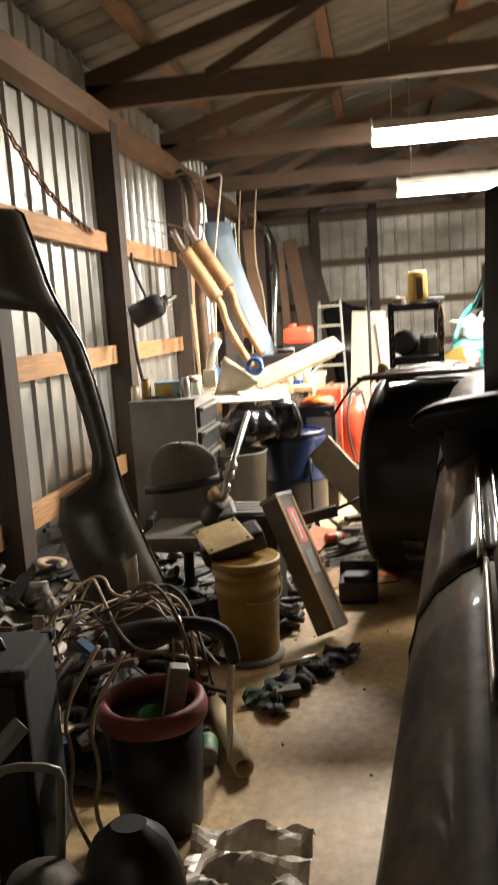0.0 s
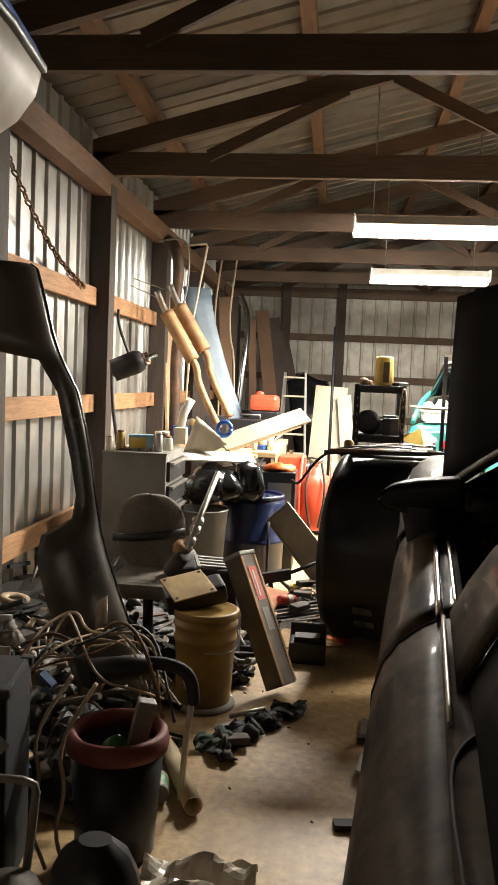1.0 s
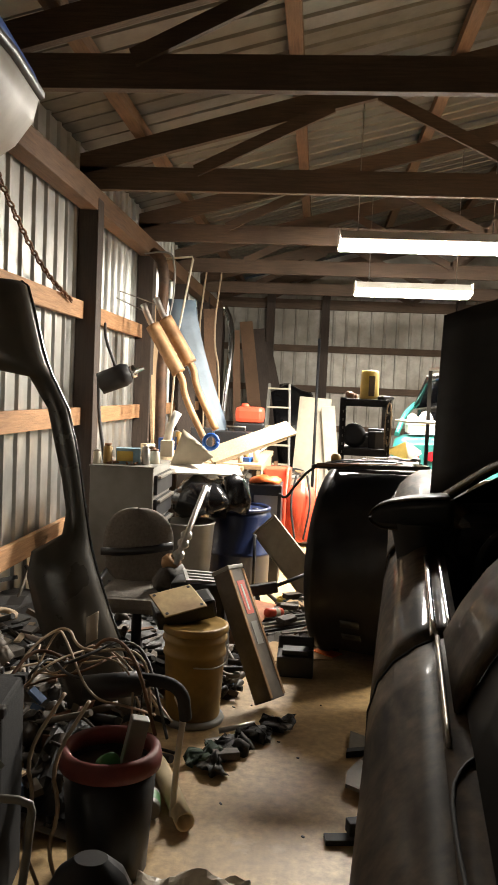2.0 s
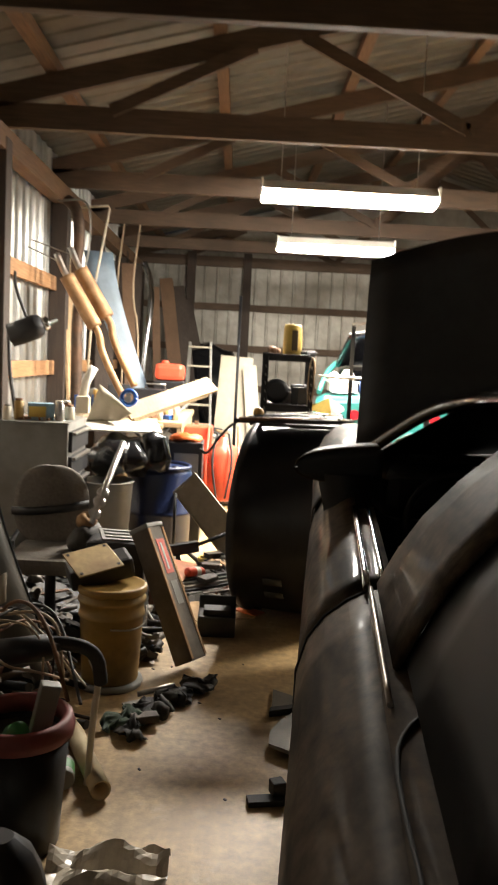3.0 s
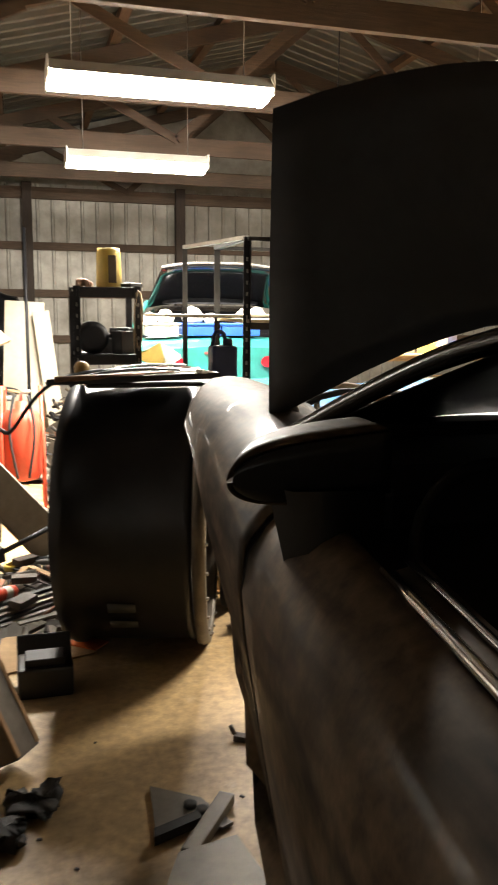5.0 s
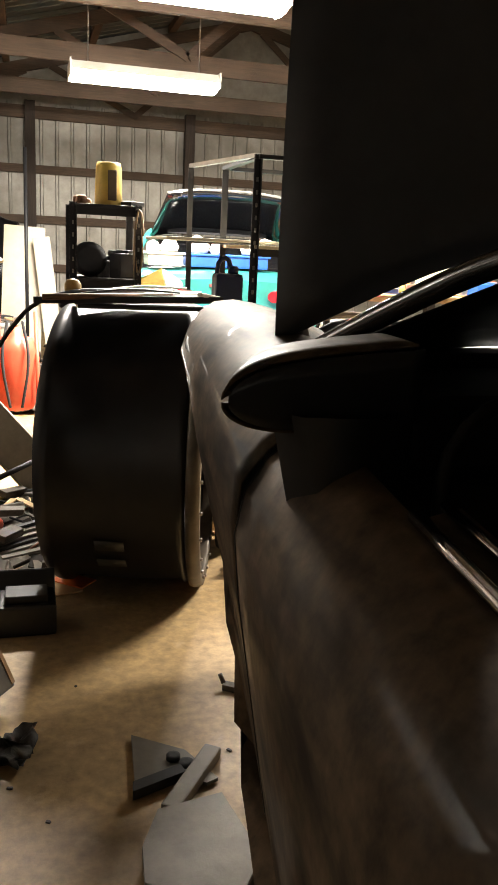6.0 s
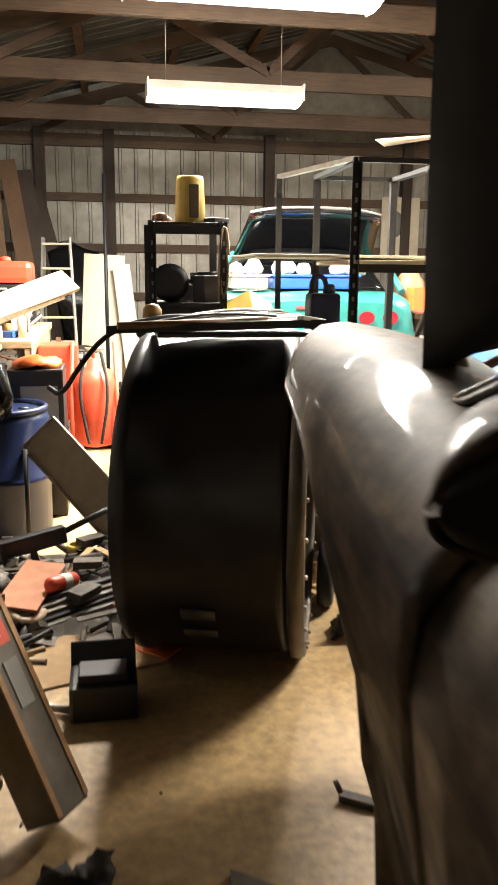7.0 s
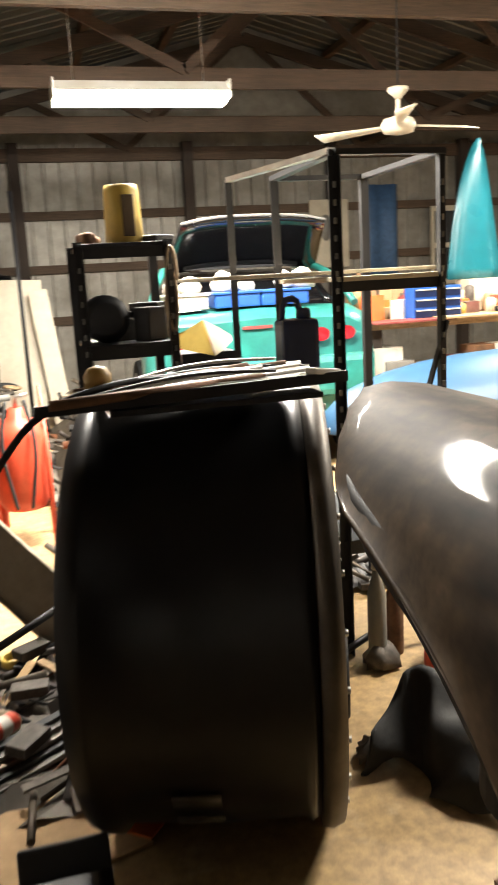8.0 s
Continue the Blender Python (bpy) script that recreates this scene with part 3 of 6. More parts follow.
for s in np.linspace(0, 1, 10):
    row = []
    for k in range(13):
        u = k / 12 * 2 - 1
        x = CX + u * (0.68 - 0.03 * s)
        zl = 1.45 - 0.25 * abs(u) ** 1.6
        zt = 2.12 - 0.15 * abs(u) ** 1.7
        edge = 0.03 * max(0, abs(u) - 0.85) / 0.15
        row.append((x, 3.50 + 0.14 * s + 0.03 * (1 - u * u) * -1 + edge - 0.04 * s * s, zl + (zt - zl) * s))
    hrows.append(row)
hood = child("hood", grid(hrows, thick=0.03), HOODMAT, coupe, "raised hood with dark painted skin")
for u in (-0.62, 0.62):
    part("hinge", tube([(CX + u, 3.46, 1.17), (CX + u, 3.56, 1.27), (CX + u, 3.55, 1.36)], 0.012, 8), STEEL, hood)
part("prop_rod", tube([(CX - 0.55, 4.0, 1.12), (CX - 0.5, 3.62, 1.7)], 0.006, 8), STEEL, hood)

# engine bay
engine = child("engine", box((CX, 3.98, 0.86), (0.55, 0.62, 0.5), bevel=0.04), JUNK, coupe, "grimy engine under the open hood")
part("intake", box((CX - 0.05, 3.95, 1.14), (0.34, 0.42, 0.07), bevel=0.02), STEEL, engine, "cast aluminium intake")
for k in range(4):
    part("runner", tube([(CX - 0.26, 3.78 + 0.12 * k, 1.08), (CX - 0.18, 3.78 + 0.12 * k, 1.16), (CX - 0.02, 3.78 + 0.12 * k, 1.15)], 0.022, 8, smooth_steps=1), STEEL, engine)
for k in range(5):
    part("hose", tube([(CX - 0.45, 3.66 + 0.17 * k, 1.06), (CX - 0.3, 3.70 + 0.15 * k, 1.19 + 0.01 * k), (CX + 0.1, 3.68 + 0.16 * k, 1.17), (CX + 0.45, 3.7 + 0.12 * k, 1.10)], 0.012, 8, smooth_steps=2), (RUBBER, WIRE_TAN, RUST)[k % 3], engine)
child("battery", box((CX - 0.38, 4.25, 1.02), (0.20, 0.24, 0.2), bevel=0.01), BLACK_PLASTIC, coupe)
child("reservoir", box((CX + 0.38, 4.2, 1.03), (0.18, 0.2, 0.18), bevel=0.03), WHITE, coupe, "white plastic reservoir")
child("strut_tower", lathe([(0.13, 0.75), (0.12, 1.08), (0.06, 1.12), (0.04, 1.14)], at=(CX - 0.56, 3.85, 0)), BLACK_STEEL, coupe)
child("strut_tower", lathe([(0.13, 0.75), (0.12, 1.08), (0.06, 1.12), (0.04, 1.14)], at=(CX + 0.56, 3.85, 0)), BLACK_STEEL, coupe)
child("radiator", box((CX, 4.5, 0.82), (0.75, 0.06, 0.5), bevel=0.01), BLACK_STEEL, coupe)
child("crossmember", bar((CX - 0.5, 4.0, 0.52), (CX + 0.5, 4.0, 0.52), 0.12, 0.10), RUST, coupe)
child("frame_rail", bar((CX - 0.36, 3.3, 0.55), (CX - 0.36, 4.15, 0.58), 0.08, 0.12), BLACK_STEEL, coupe)
child("frame_rail", bar((CX + 0.40, 3.3, 0.55), (CX + 0.40, 4.15, 0.58), 0.08, 0.12), BLACK_STEEL, coupe)
child("control_arm", bar((CX - 0.2, 4.0, 0.48), (CX - 0.56, 4.0, 0.44), 0.10, 0.05), RUST, coupe)
child("brake_hub", lathe([(0.05, -0.06), (0.14, -0.05), (0.14, 0.02), (0.05, 0.03)], at=(CX - 0.50, 3.9, 0.50), turn=rot(0, 90, 0)), RUBBER, coupe, "bare dark brake hub without wheel")


def jack_stand(x, y, h):
    t = thing("jack_stand", "black steel jack stand under the raised car", "jack stand", (x, y, 0), "jack stands")
    for dx, dy in ((-1, -1), (1, -1), (1, 1), (-1, 1)):
        part("leg", bar((dx * 0.13, dy * 0.13, 0), (dx * 0.03, dy * 0.03, h * 0.75), 0.035, 0.012), BLACK_STEEL, t)
    part("column", tube([(0, 0, h * 0.45), (0, 0, h - 0.03)], 0.02, 10), STEEL, t)
    part("saddle", box((0, 0, h - 0.02), (0.11, 0.06, 0.04), bevel=0.008), STEEL, t)
    for dy in (-1, 1):
        part("foot_bar", bar((-0.14, dy * 0.13, 0.008), (0.14, dy * 0.13, 0.008), 0.03, 0.016), BLACK_STEEL, t)
    return t


for x, y in ((CX - 0.48, 3.25), (CX + 0.48, 3.25), (CX - 0.5, 0.3), (CX + 0.45, 0.3)):
    jack_stand(x, y, 0.255)


# the big black drum
PATCH_GREY = mat("scuffed_patch", (0.026, 0.027, 0.024), 0.5, 0.0, 0.5, 18, 0.05)
DC, DR = Vector((0.554, 5.10, 0.588)), 0.572
DL = 1.22  # length over that of the drawn profile
DAX = Vector((0.959, -0.282, 0)).normalized()
DTURN = Matrix((DAX.cross(Vector((0, 0, 1))), Vector((0, 0, 1)), DAX)).transposed().to_4x4()
drum = thing("steel_drum", "large black painted steel drum lying on its side", "drum", (DC.x, DC.y, 0))
child("shell", lathe([(DR, -0.245), (DR + 0.012, -0.225), (DR + 0.012, -0.20), (DR - 0.012, -0.185), (DR - 0.004, 0.0), (DR - 0.012, 0.17), (DR - 0.002, 0.185), (DR - 0.012, 0.20), (DR - 0.030, 0.20), (DR - 0.022, 0.0), (DR - 0.03, -0.18), (DR - 0.05, -0.215), (DR - 0.03, -0.245), (DR, -0.245)], at=DC, turn=DTURN @ Matrix.Diagonal((1, 1, DL, 1)), n=72, cap=False), DRUM_PAINT, drum)
child("rim", lathe([(DR - 0.035, 0.20), (DR + 0.014, 0.205), (DR + 0.018, 0.225), (DR + 0.006, 0.245), (DR - 0.05, 0.245), (DR - 0.055, 0.235), (DR - 0.035, 0.20)], at=DC, turn=DTURN @ Matrix.Diagonal((1, 1, DL, 1)), n=72, cap=False), DARK_STEEL, drum, "worn dark rolled steel rim")
child("bottom_disc", lathe([(0.001, -0.20), (0.30, -0.20), (0.32, -0.185), (DR - 0.03, -0.185), (DR - 0.03, -0.175), (0.001, -0.19)], at=DC, turn=DTURN @ Matrix.Diagonal((1, 1, DL, 1)), n=48, cap=False), RUST, drum, "rusty inner disc")
for k in range(28):
    a = 2 * math.pi * k / 28
    child("bolt", lathe([(0.007, 0), (0.007, 0.012)], n=6, at=DC + DTURN.to_3x3() @ Vector(((DR - 0.025) * math.cos(a), (DR - 0.025) * math.sin(a), 0.243 * DL)), turn=DTURN), STEEL, drum)
for dz in (-0.365, -0.275):
    child("label_patch", grid([[DC + DTURN.to_3x3() @ Vector(((DR + 0.003) * math.cos(math.asin(dz / DR) + e), (DR + 0.003) * math.sin(math.asin(dz / DR) + e), u)) for e in (-0.045, 0.0, 0.045)] for u in (-0.09, 0.02)], thick=0.003), PATCH_GREY, drum, "scuffed grey patch")
# the tray of bars across the drum
tray = thing("metal_tray", "dark angle-iron strip laid across the drum", "tray", (0.5, 4.83, 1.19))
child("strip", bar((0.12, 4.72, 1.195), (0.79, 4.735, 1.212), 0.10, 0.008), BLACK_STEEL, tray)
child("lip", bar((0.12, 4.67, 1.205), (0.79, 4.685, 1.222), 0.006, 0.02), BLACK_STEEL, tray)
child("bracket", box((0.50, 4.88, 1.184), (0.46, 0.40, 0.012)), BLACK_STEEL, tray)
for k, (a, b, r, m_) in enumerate((((0.20, 4.70, 1.215), (0.72, 4.74, 1.235), 0.009, STEEL), ((0.28, 4.78, 1.215), (0.66, 4.82, 1.23), 0.008, STEEL), ((0.15, 4.66, 1.215), (0.5, 4.70, 1.225), 0.011, RUST))):
    solo("steel_rod", tube([a, b], r, 8), m_, "thin bare steel rod on the drum tray", "rod", "rods on the drum")
solo("hose", tube([(0.60, 4.75, 1.22), (0.42, 4.85, 1.235), (0.25, 4.74, 1.235), (0.12, 4.72, 1.19), (0.04, 4.68, 1.10), (-0.02, 4.72, 1.0), (-0.06, 4.78, 1.02)], 0.008, 8, smooth_steps=2), RUBBER, "black rubber hose hanging off the drum", "hose")
for k in range(12):
    a = random.random()
    y = 4.68 + 0.02 * k
    p, q = (0.16 + 0.16 * a, y, 1.214 + 0.003 * (k % 5)), (0.55 + 0.22 * random.random(), y + 0.05 * (a - 0.4), 1.228 + 0.006 * (k % 4))
    if k % 3 == 2:
        m_ = Vector(p).lerp(Vector(q), 0.5) + Vector((0, 0.05 * (a - 0.5), 0.02))
        solo("wire_length", tube([p, m_, q], 0.004, 6, smooth_steps=2), (WIRE_DARK, STEEL)[k % 2], "bent length of wire on the drum tray", "wire", "rods on the drum")
    else:
        solo("steel_rod", tube([p, q], 0.004 + 0.004 * a, 8), (STEEL, RUST, BLACK_STEEL)[k % 3], "thin bare steel rod on the drum tray", "rod", "rods on the drum")
solo("hose", tube([(0.22, 4.9, 1.17), (0.3, 4.82, 1.23), (0.45, 4.75, 1.235), (0.52, 4.80, 1.235)], 0.010, 8, smooth_steps=2), RUBBER, "black rubber hose coiled on the drum", "hose")
# Loose tan spray cap, drawn as a small rounded plug.
solo("tan_pebble", lathe([(0.03, 0), (0.03, 0.03), (0.02, 0.045), (0.001, 0.05)], at=(0.26, 4.80, 1.225), n=16), OCHRE, "small tan spray cap lying on the drum", "stone")
solo("white_bracket", box((0.74, 4.70, 1.232), (0.09, 0.03, 0.014), rot=rot(0, 8, 30), bevel=0.004), WHITE, "small white plastic bracket", "bracket")


# dark angle-iron rack with the yellow can
def rack(x0, x1, y0, y1, h, shelves, name, label, group=""):
    t = thing(name, label, "shelf", ((x0 + x1) / 2, (y0 + y1) / 2, 0), group)
    for x in (x0, x1):
        for y in (y0, y1):
            bm = box((x, y + (0.012 if y == y0 else -0.012), h / 2), (0.035, 0.004, h))
            box((x + (0.016 if x == x0 else -0.016), y, h / 2), (0.004, 0.03, h), bm)
            u = child("upright", bm, BLACK_STEEL, t)
            z = 0.9
            while z < h - 0.05 and y == y0:
                part("slot", box((x, y - 0.0, z), (0.008, 0.012, 0.02)), GREY_ENAMEL, u).matrix_parent_inverse = Matrix.Identity(4)
                z += 0.06
    for z, m_ in shelves:
        child("shelf_board", box(((x0 + x1) / 2, (y0 + y1) / 2, z), (x1 - x0, y1 - y0, 0.018), bevel=0.003), m_, t)
        child("shelf_beam", box(((x0 + x1) / 2, y0 + 0.004, z - 0.025), (x1 - x0, 0.006, 0.04)), BLACK_STEEL, t)
    return t


rack(0.33, 0.66, 6.05, 6.45, 1.60, ((0.3, BLACK_STEEL), (0.85, BLACK_STEEL), (1.22, BLACK_STEEL), (1.585, BLACK_STEEL)), "steel_rack", "dark steel rack stacked with oily parts")
can = thing("yellow_can", "yellow plastic canister with a dark handle opening", "canister", (0.52, 6.2, 1.594))
part("body", lathe([(0.068, 0), (0.072, 0.01), (0.066, 0.19), (0.06, 0.215), (0.001, 0.22)], n=28), YELLOW, can)
part("handle_opening", box((0.012, -0.068, 0.10), (0.045, 0.012, 0.15), bevel=0.005), mat("brown_plastic", (0.10, 0.07, 0.04)), can, "brown recessed panel")
for k in range(22):
    a = random.random()
    x, y, z = random.uniform(0.36, 0.63), random.uniform(6.1, 6.38), (0.859, 1.229, 1.594)[k % 3]
    if z > 1.5 and x > 0.42:
        x = 0.38 if a < 0.5 else 0.64
    h = random.uniform(0.04, 0.16) if z < 1.5 else random.uniform(0.02, 0.05)
    if a < 0.5:
        solo("oil_tin", lathe([(0.02 + 0.025 * a, 0), (0.02 + 0.025 * a, h), (0.01, h + 0.01)], at=(x, y, z), n=14), (JUNK, STEEL, RUST)[k % 3], "grimy tin on the steel rack", "tin", "tins on the rack")
    else:
        solo("machine_part", box((x, y, z + h / 2), (0.06 + 0.06 * a, 0.08, h), rot=rot(0, 0, 60 * a), bevel=0.006), (JUNK, BLACK_STEEL)[k % 2], "oily dark machine part on the steel rack", "part", "parts on the rack")
solo("electric_motor", lathe([(0.05, -0.09), (0.085, -0.08), (0.085, 0.08), (0.05, 0.09), (0.015, 0.09), (0.015, 0.14)], at=(0.42, 6.2, 0.948), turn=rot(0, 90, 0), n=24), BLACK_STEEL, "black electric motor on the steel rack", "motor")
solo("electric_motor", lathe([(0.06, -0.07), (0.09, -0.06), (0.09, 0.06), (0.06, 0.07)], at=(0.42, 6.22, 1.32), turn=rot(90, 0, 0), n=24), BLACK_STEEL, "black blower motor on the steel rack", "motor")
solo("cable_coil", tube([(0.66 + 0.02 * math.cos(a), 6.03 + 0.005 * a, 1.45 + 0.14 * math.sin(a) - 0.01 * a) for a in np.linspace(0, 12, 40)], 0.006, 6), WIRE_TAN, "cables hanging on the rack upright", "cable")

# tall slotted-angle frame with a board
fr = rack(1.19, 1.60, 5.73, 6.42, 1.85, ((1.42, CREAM), (0.45, BLACK_STEEL)), "angle_iron_frame", "tall black slotted-angle frame with a pale board")
child("top_rail", bar((1.19, 5.73, 1.845), (1.60, 5.73, 1.845), 0.035, 0.02), BLACK_STEEL, fr)
child("top_rail", bar((1.19, 6.42, 1.845), (1.60, 6.42, 1.845), 0.035, 0.02), BLACK_STEEL, fr)
child("top_rail", bar((1.19, 5.73, 1.845), (1.19, 6.42, 1.845), 0.035, 0.02), BLACK_STEEL, fr)
child("top_rail", bar((1.60, 5.73, 1.845), (1.60, 6.42, 1.845), 0.035, 0.02), BLACK_STEEL, fr)
ext = thing("shelf_extension", "black slotted-angle upright carrying the long board", "frame", (1.0, 6.42, 0))
child("upright", box((0.995, 6.42, 0.925), (0.03, 0.004, 1.85)), BLACK_STEEL, ext)
child("rail", bar((0.995, 6.42, 1.845), (1.19, 5.74, 1.852), 0.03, 0.02), STEEL, ext)
child("rail", bar((0.995, 6.44, 1.44), (1.56, 6.44, 1.44), 0.03, 0.02), BLACK_STEEL, ext)
solo("board", box((1.2, 6.1, 1.446), (0.9, 0.5, 0.014), rot=rot(0, 0, 4), bevel=0.003), CREAM, "pale laminate board on the slotted frame", "board")
solo("brace", bar((1.45, 5.72, 0.75), (1.62, 5.74, 1.25), 0.025, 0.008), BLACK_STEEL, "black diagonal brace strap of the frame", "brace")

# navy jug and open carton by the drum
solo("low_cabinet", box((0.94, 6.24, 0.53), (0.48, 0.62, 1.06), bevel=0.01), DARK_STEEL, "dark steel cabinet used as a stand", "cabinet")
jug = thing("navy_jug", "navy blue plastic jug with a loop handle", "jug", (1.13, 6.02, 1.06))
part("body", box((0, 0, 0.11), (0.15, 0.12, 0.22), bevel=0.02), NAVY, jug)
part("neck", lathe([(0.03, 0.21), (0.028, 0.25), (0.02, 0.26), (0.001, 0.26)], at=(0.03, 0, 0), n=16), NAVY, jug)
part("handle", tube([(-0.06, 0, 0.21), (-0.05, 0, 0.29), (0.0, 0, 0.30), (0.02, 0, 0.24)], 0.013, 8, smooth_steps=1), NAVY, jug)
ctn = thing("open_carton", "open tan cardboard carton with raised flaps", "carton", (0.82, 6.28, 1.06))
part("body", box((0, 0.04, 0.05), (0.22, 0.22, 0.10)), BLACK_PLASTIC, ctn, "dark carton body")
part("flap", grid([[(-0.135, 0.12, 0.125), (-0.135, 0.125, 0.15)], [(-0.06, 0.0, 0.105), (-0.06, 0.06, 0.185)], [(0.01, -0.13, 0.09), (0.0, 0.0, 0.225)]], thick=0.004, smooth=False), YELLOW, ctn, "yellow printed flap")
part("flap", grid([[(0.014, -0.13, 0.09), (0.004, 0.0, 0.225)], [(0.07, -0.06, 0.11), (0.07, 0.02, 0.19)], [(0.125, 0.02, 0.135), (0.125, 0.05, 0.155)]], thick=0.004, smooth=False), CREAM, ctn, "pale inside flap")

# teal sports car behind, rear towards the camera
teal = thing("teal_car", "teal sports car with raised rear hatch and round red tail lamps", "car", (1.8, 9.9, 0))


def tx(y, u):
    return 1.78 + 0.12 * (y - 8.7) + u


trows = []
for y, w, zt in ((8.62, 0.80, 1.13), (8.66, 0.86, 1.19), (8.9, 0.88, 1.22), (9.6, 0.88, 1.20), (10.4, 0.87, 1.18), (11.3, 0.85, 1.10), (12.2, 0.8, 1.0), (12.6, 0.7, 0.85)):
    prof = [(-w + 0.06, 0.28), (-w, 0.6), (-w, 0.85), (-w + 0.06, zt - 0.05), (-w + 0.16, zt), (0, zt + 0.03), (w - 0.16, zt), (w - 0.06, zt - 0.05), (w, 0.85), (w, 0.6), (w - 0.06, 0.28)]
    trows.append([(tx(y, u), y, z) for u, z in prof])
tb = grid(trows)
tb.faces.new([tb.verts.new(p) for p in trows[0]])
tb.faces.new([tb.verts.new(p) for p in trows[-1]])
child("body", tb, TEAL, teal)
for u in (-0.62, -0.42, 0.42, 0.62):
    child("tail_lamp", lathe([(0.001, 0), (0.055, 0), (0.06, 0.02)], at=(tx(8.6, u), 8.600, 1.02), turn=rot(90, 0, 0) @ Matrix.Diagonal((1.1, 0.85, 1, 1)), n=24), mat("red_lens", (0.30, 0.01, 0.015), 0.2), teal, "round red tail lamp")
child("bumper", box((tx(8.55, 0), 8.58, 0.72), (1.66, 0.12, 0.30), bevel=0.05), TEAL, teal)
child("badge_bar", box((tx(8.6, -0.05), 8.612, 1.10), (0.22, 0.02, 0.022)), DULL_RED, teal, "small red bar on the tail")
cab = []
for y, w, z in ((9.2, 0.74, 1.22), (9.5, 0.66, 1.42), (9.9, 0.58, 1.52), (10.5, 0.58, 1.52), (11.1, 0.70, 1.18)):
    cab.append([(tx(y, -w - 0.05), y, 1.18), (tx(y, -w), y, z - 0.04), (tx(y, -w + 0.1), y, z), (tx(y, w - 0.1), y, z), (tx(y, w), y, z - 0.04), (tx(y, w + 0.05), y, 1.18)])
child("cabin_glass", grid(cab, thick=0.005), GLASS_DARK, teal, "dark cabin glass")
for s in (-1, 1):
    child("roof_pillar", tube([(tx(8.95, s * 0.80), 8.95, 1.22), (tx(9.25, s * 0.74), 9.25, 1.42), (tx(9.7, s * 0.64), 9.7, 1.54), (tx(10.4, s * 0.62), 10.4, 1.55)], 0.03, 8, smooth_steps=1), TEAL, teal, "teal roof pillar")
child("roof_bar", bar((tx(9.9, -0.62), 9.75, 1.55), (tx(9.9, 0.62), 9.75, 1.55), 0.12, 0.03), BLACK_STEEL, teal)
hrow = []
for s in np.linspace(0, 1, 6):
    hrow.append([(tx(9.8, u * (0.66 - 0.08 * s)), 9.72 - 0.5 * s, 1.56 + 0.36 * s - 0.05 * abs(u) ** 3) for u in np.linspace(-1, 1, 9)])
hatch = child("rear_hatch", grid(hrow, thick=0.02), GLASS_DARK, teal, "raised dark glass hatch")
part("hatch_edge", tube(hrow[-1], 0.012, 8), GREY_ENAMEL, hatch, "pale hatch edge")
for u in (-0.88, 0.88):
    for y in (9.25, 11.6):
        w = child("wheel", lathe([(0.31, -0.1), (0.33, -0.08), (0.33, 0.08), (0.31, 0.1)], at=(tx(y, u * 0.93), y, 0.33), turn=rot(0, 90, 0), n=32), RUBBER, teal)
        part("rim", lathe([(0.2, -0.105), (0.2, 0.105)], at=(tx(y, u * 0.93), y, 0.33), turn=rot(0, 90, 0), n=24), STEEL, w)
# tubs and bags on the teal car's deck
for k, (x, w, m_) in enumerate(((1.25, 0.30, WHITE), (1.62, 0.34, BLUE), (1.98, 0.36, BLUE))):
    t = thing("storage_tub", "blue storage tub on the teal car's deck" if k else "white storage tub on the teal car's deck", "tub", (x, 8.88, 1.245), "tubs on the car")
    part("tub", box((0, 0, 0.05), (w, 0.28, 0.10), bevel=0.015), m_, t)
    part("rim", box((0, 0, 0.105), (w + 0.03, 0.31, 0.02), bevel=0.006), m_, t)
for k, x in enumerate((1.16, 1.30, 1.55, 1.72, 2.02, 2.15)):
    r_ = 0.055 + 0.015 * (k % 3)
    solo("plastic_bag", crumple(lathe([(0.001, 0), (r_, 0.015), (r_ * 1.15, r_ * 0.8), (r_ * 0.7, r_ * 1.6), (0.001, r_ * 1.9)], at=(x, 8.86, 1.352), n=14), 0.022, 22, k), WHITE, "crumpled white plastic bag on the tubs", "bag", "bags on the car")

# white panel, ladder, red sandblast cabinet and tank at the far end
solo("white_door_panel", box((0.06, 12.05, 0.78), (0.48, 0.03, 1.62), rot=rot(-14, 3, 0), bevel=0.006), CREAM, "cream cabinet door leaning at the far end", "door panel")
solo("narrow_panel", box((0.36, 11.9, 0.74), (0.20, 0.025, 1.45), rot=rot(-12, -6, 0), bevel=0.005), CREAM, "narrow cream panel leaning beside the door", "panel")
solo("pole", tube([(0.11, 11.2, 0.0), (0.115, 11.5, 2.4)], 0.02, 10), BLACK_STEEL, "thin dark steel pole standing upright", "pole")
lad = thing("step_ladder", "pale metal step ladder among the junk", "ladder", (-0.45, 12.2, 0))
for s in (-1, 1):
    part("rail", bar((s * 0.22, -0.35, 0), (s * 0.15, 0.0, 1.75), 0.03, 0.06), GREY_ENAMEL, lad)
    part("back_leg", bar((s * 0.2, 0.45, 0), (s * 0.14, 0.03, 1.72), 0.02, 0.04), GREY_ENAMEL, lad)
for k in range(6):
    z = 0.28 * (k + 1)
    part("step", box((0, -0.35 + 0.35 * z / 1.75, z), (0.40 - 0.07 * z / 1.75, 0.09, 0.025), bevel=0.004), CREAM, lad)
tank = thing("red_tank", "red pressure tank on a wheeled frame", "tank", (0.02, 7.75, 0))
part("vessel", lathe([(0.05, 0.20), (0.12, 0.22), (0.15, 0.28), (0.15, 0.64), (0.12, 0.72), (0.05, 0.745), (0.04, 0.80), (0.001, 0.80)], n=28), RED, tank)
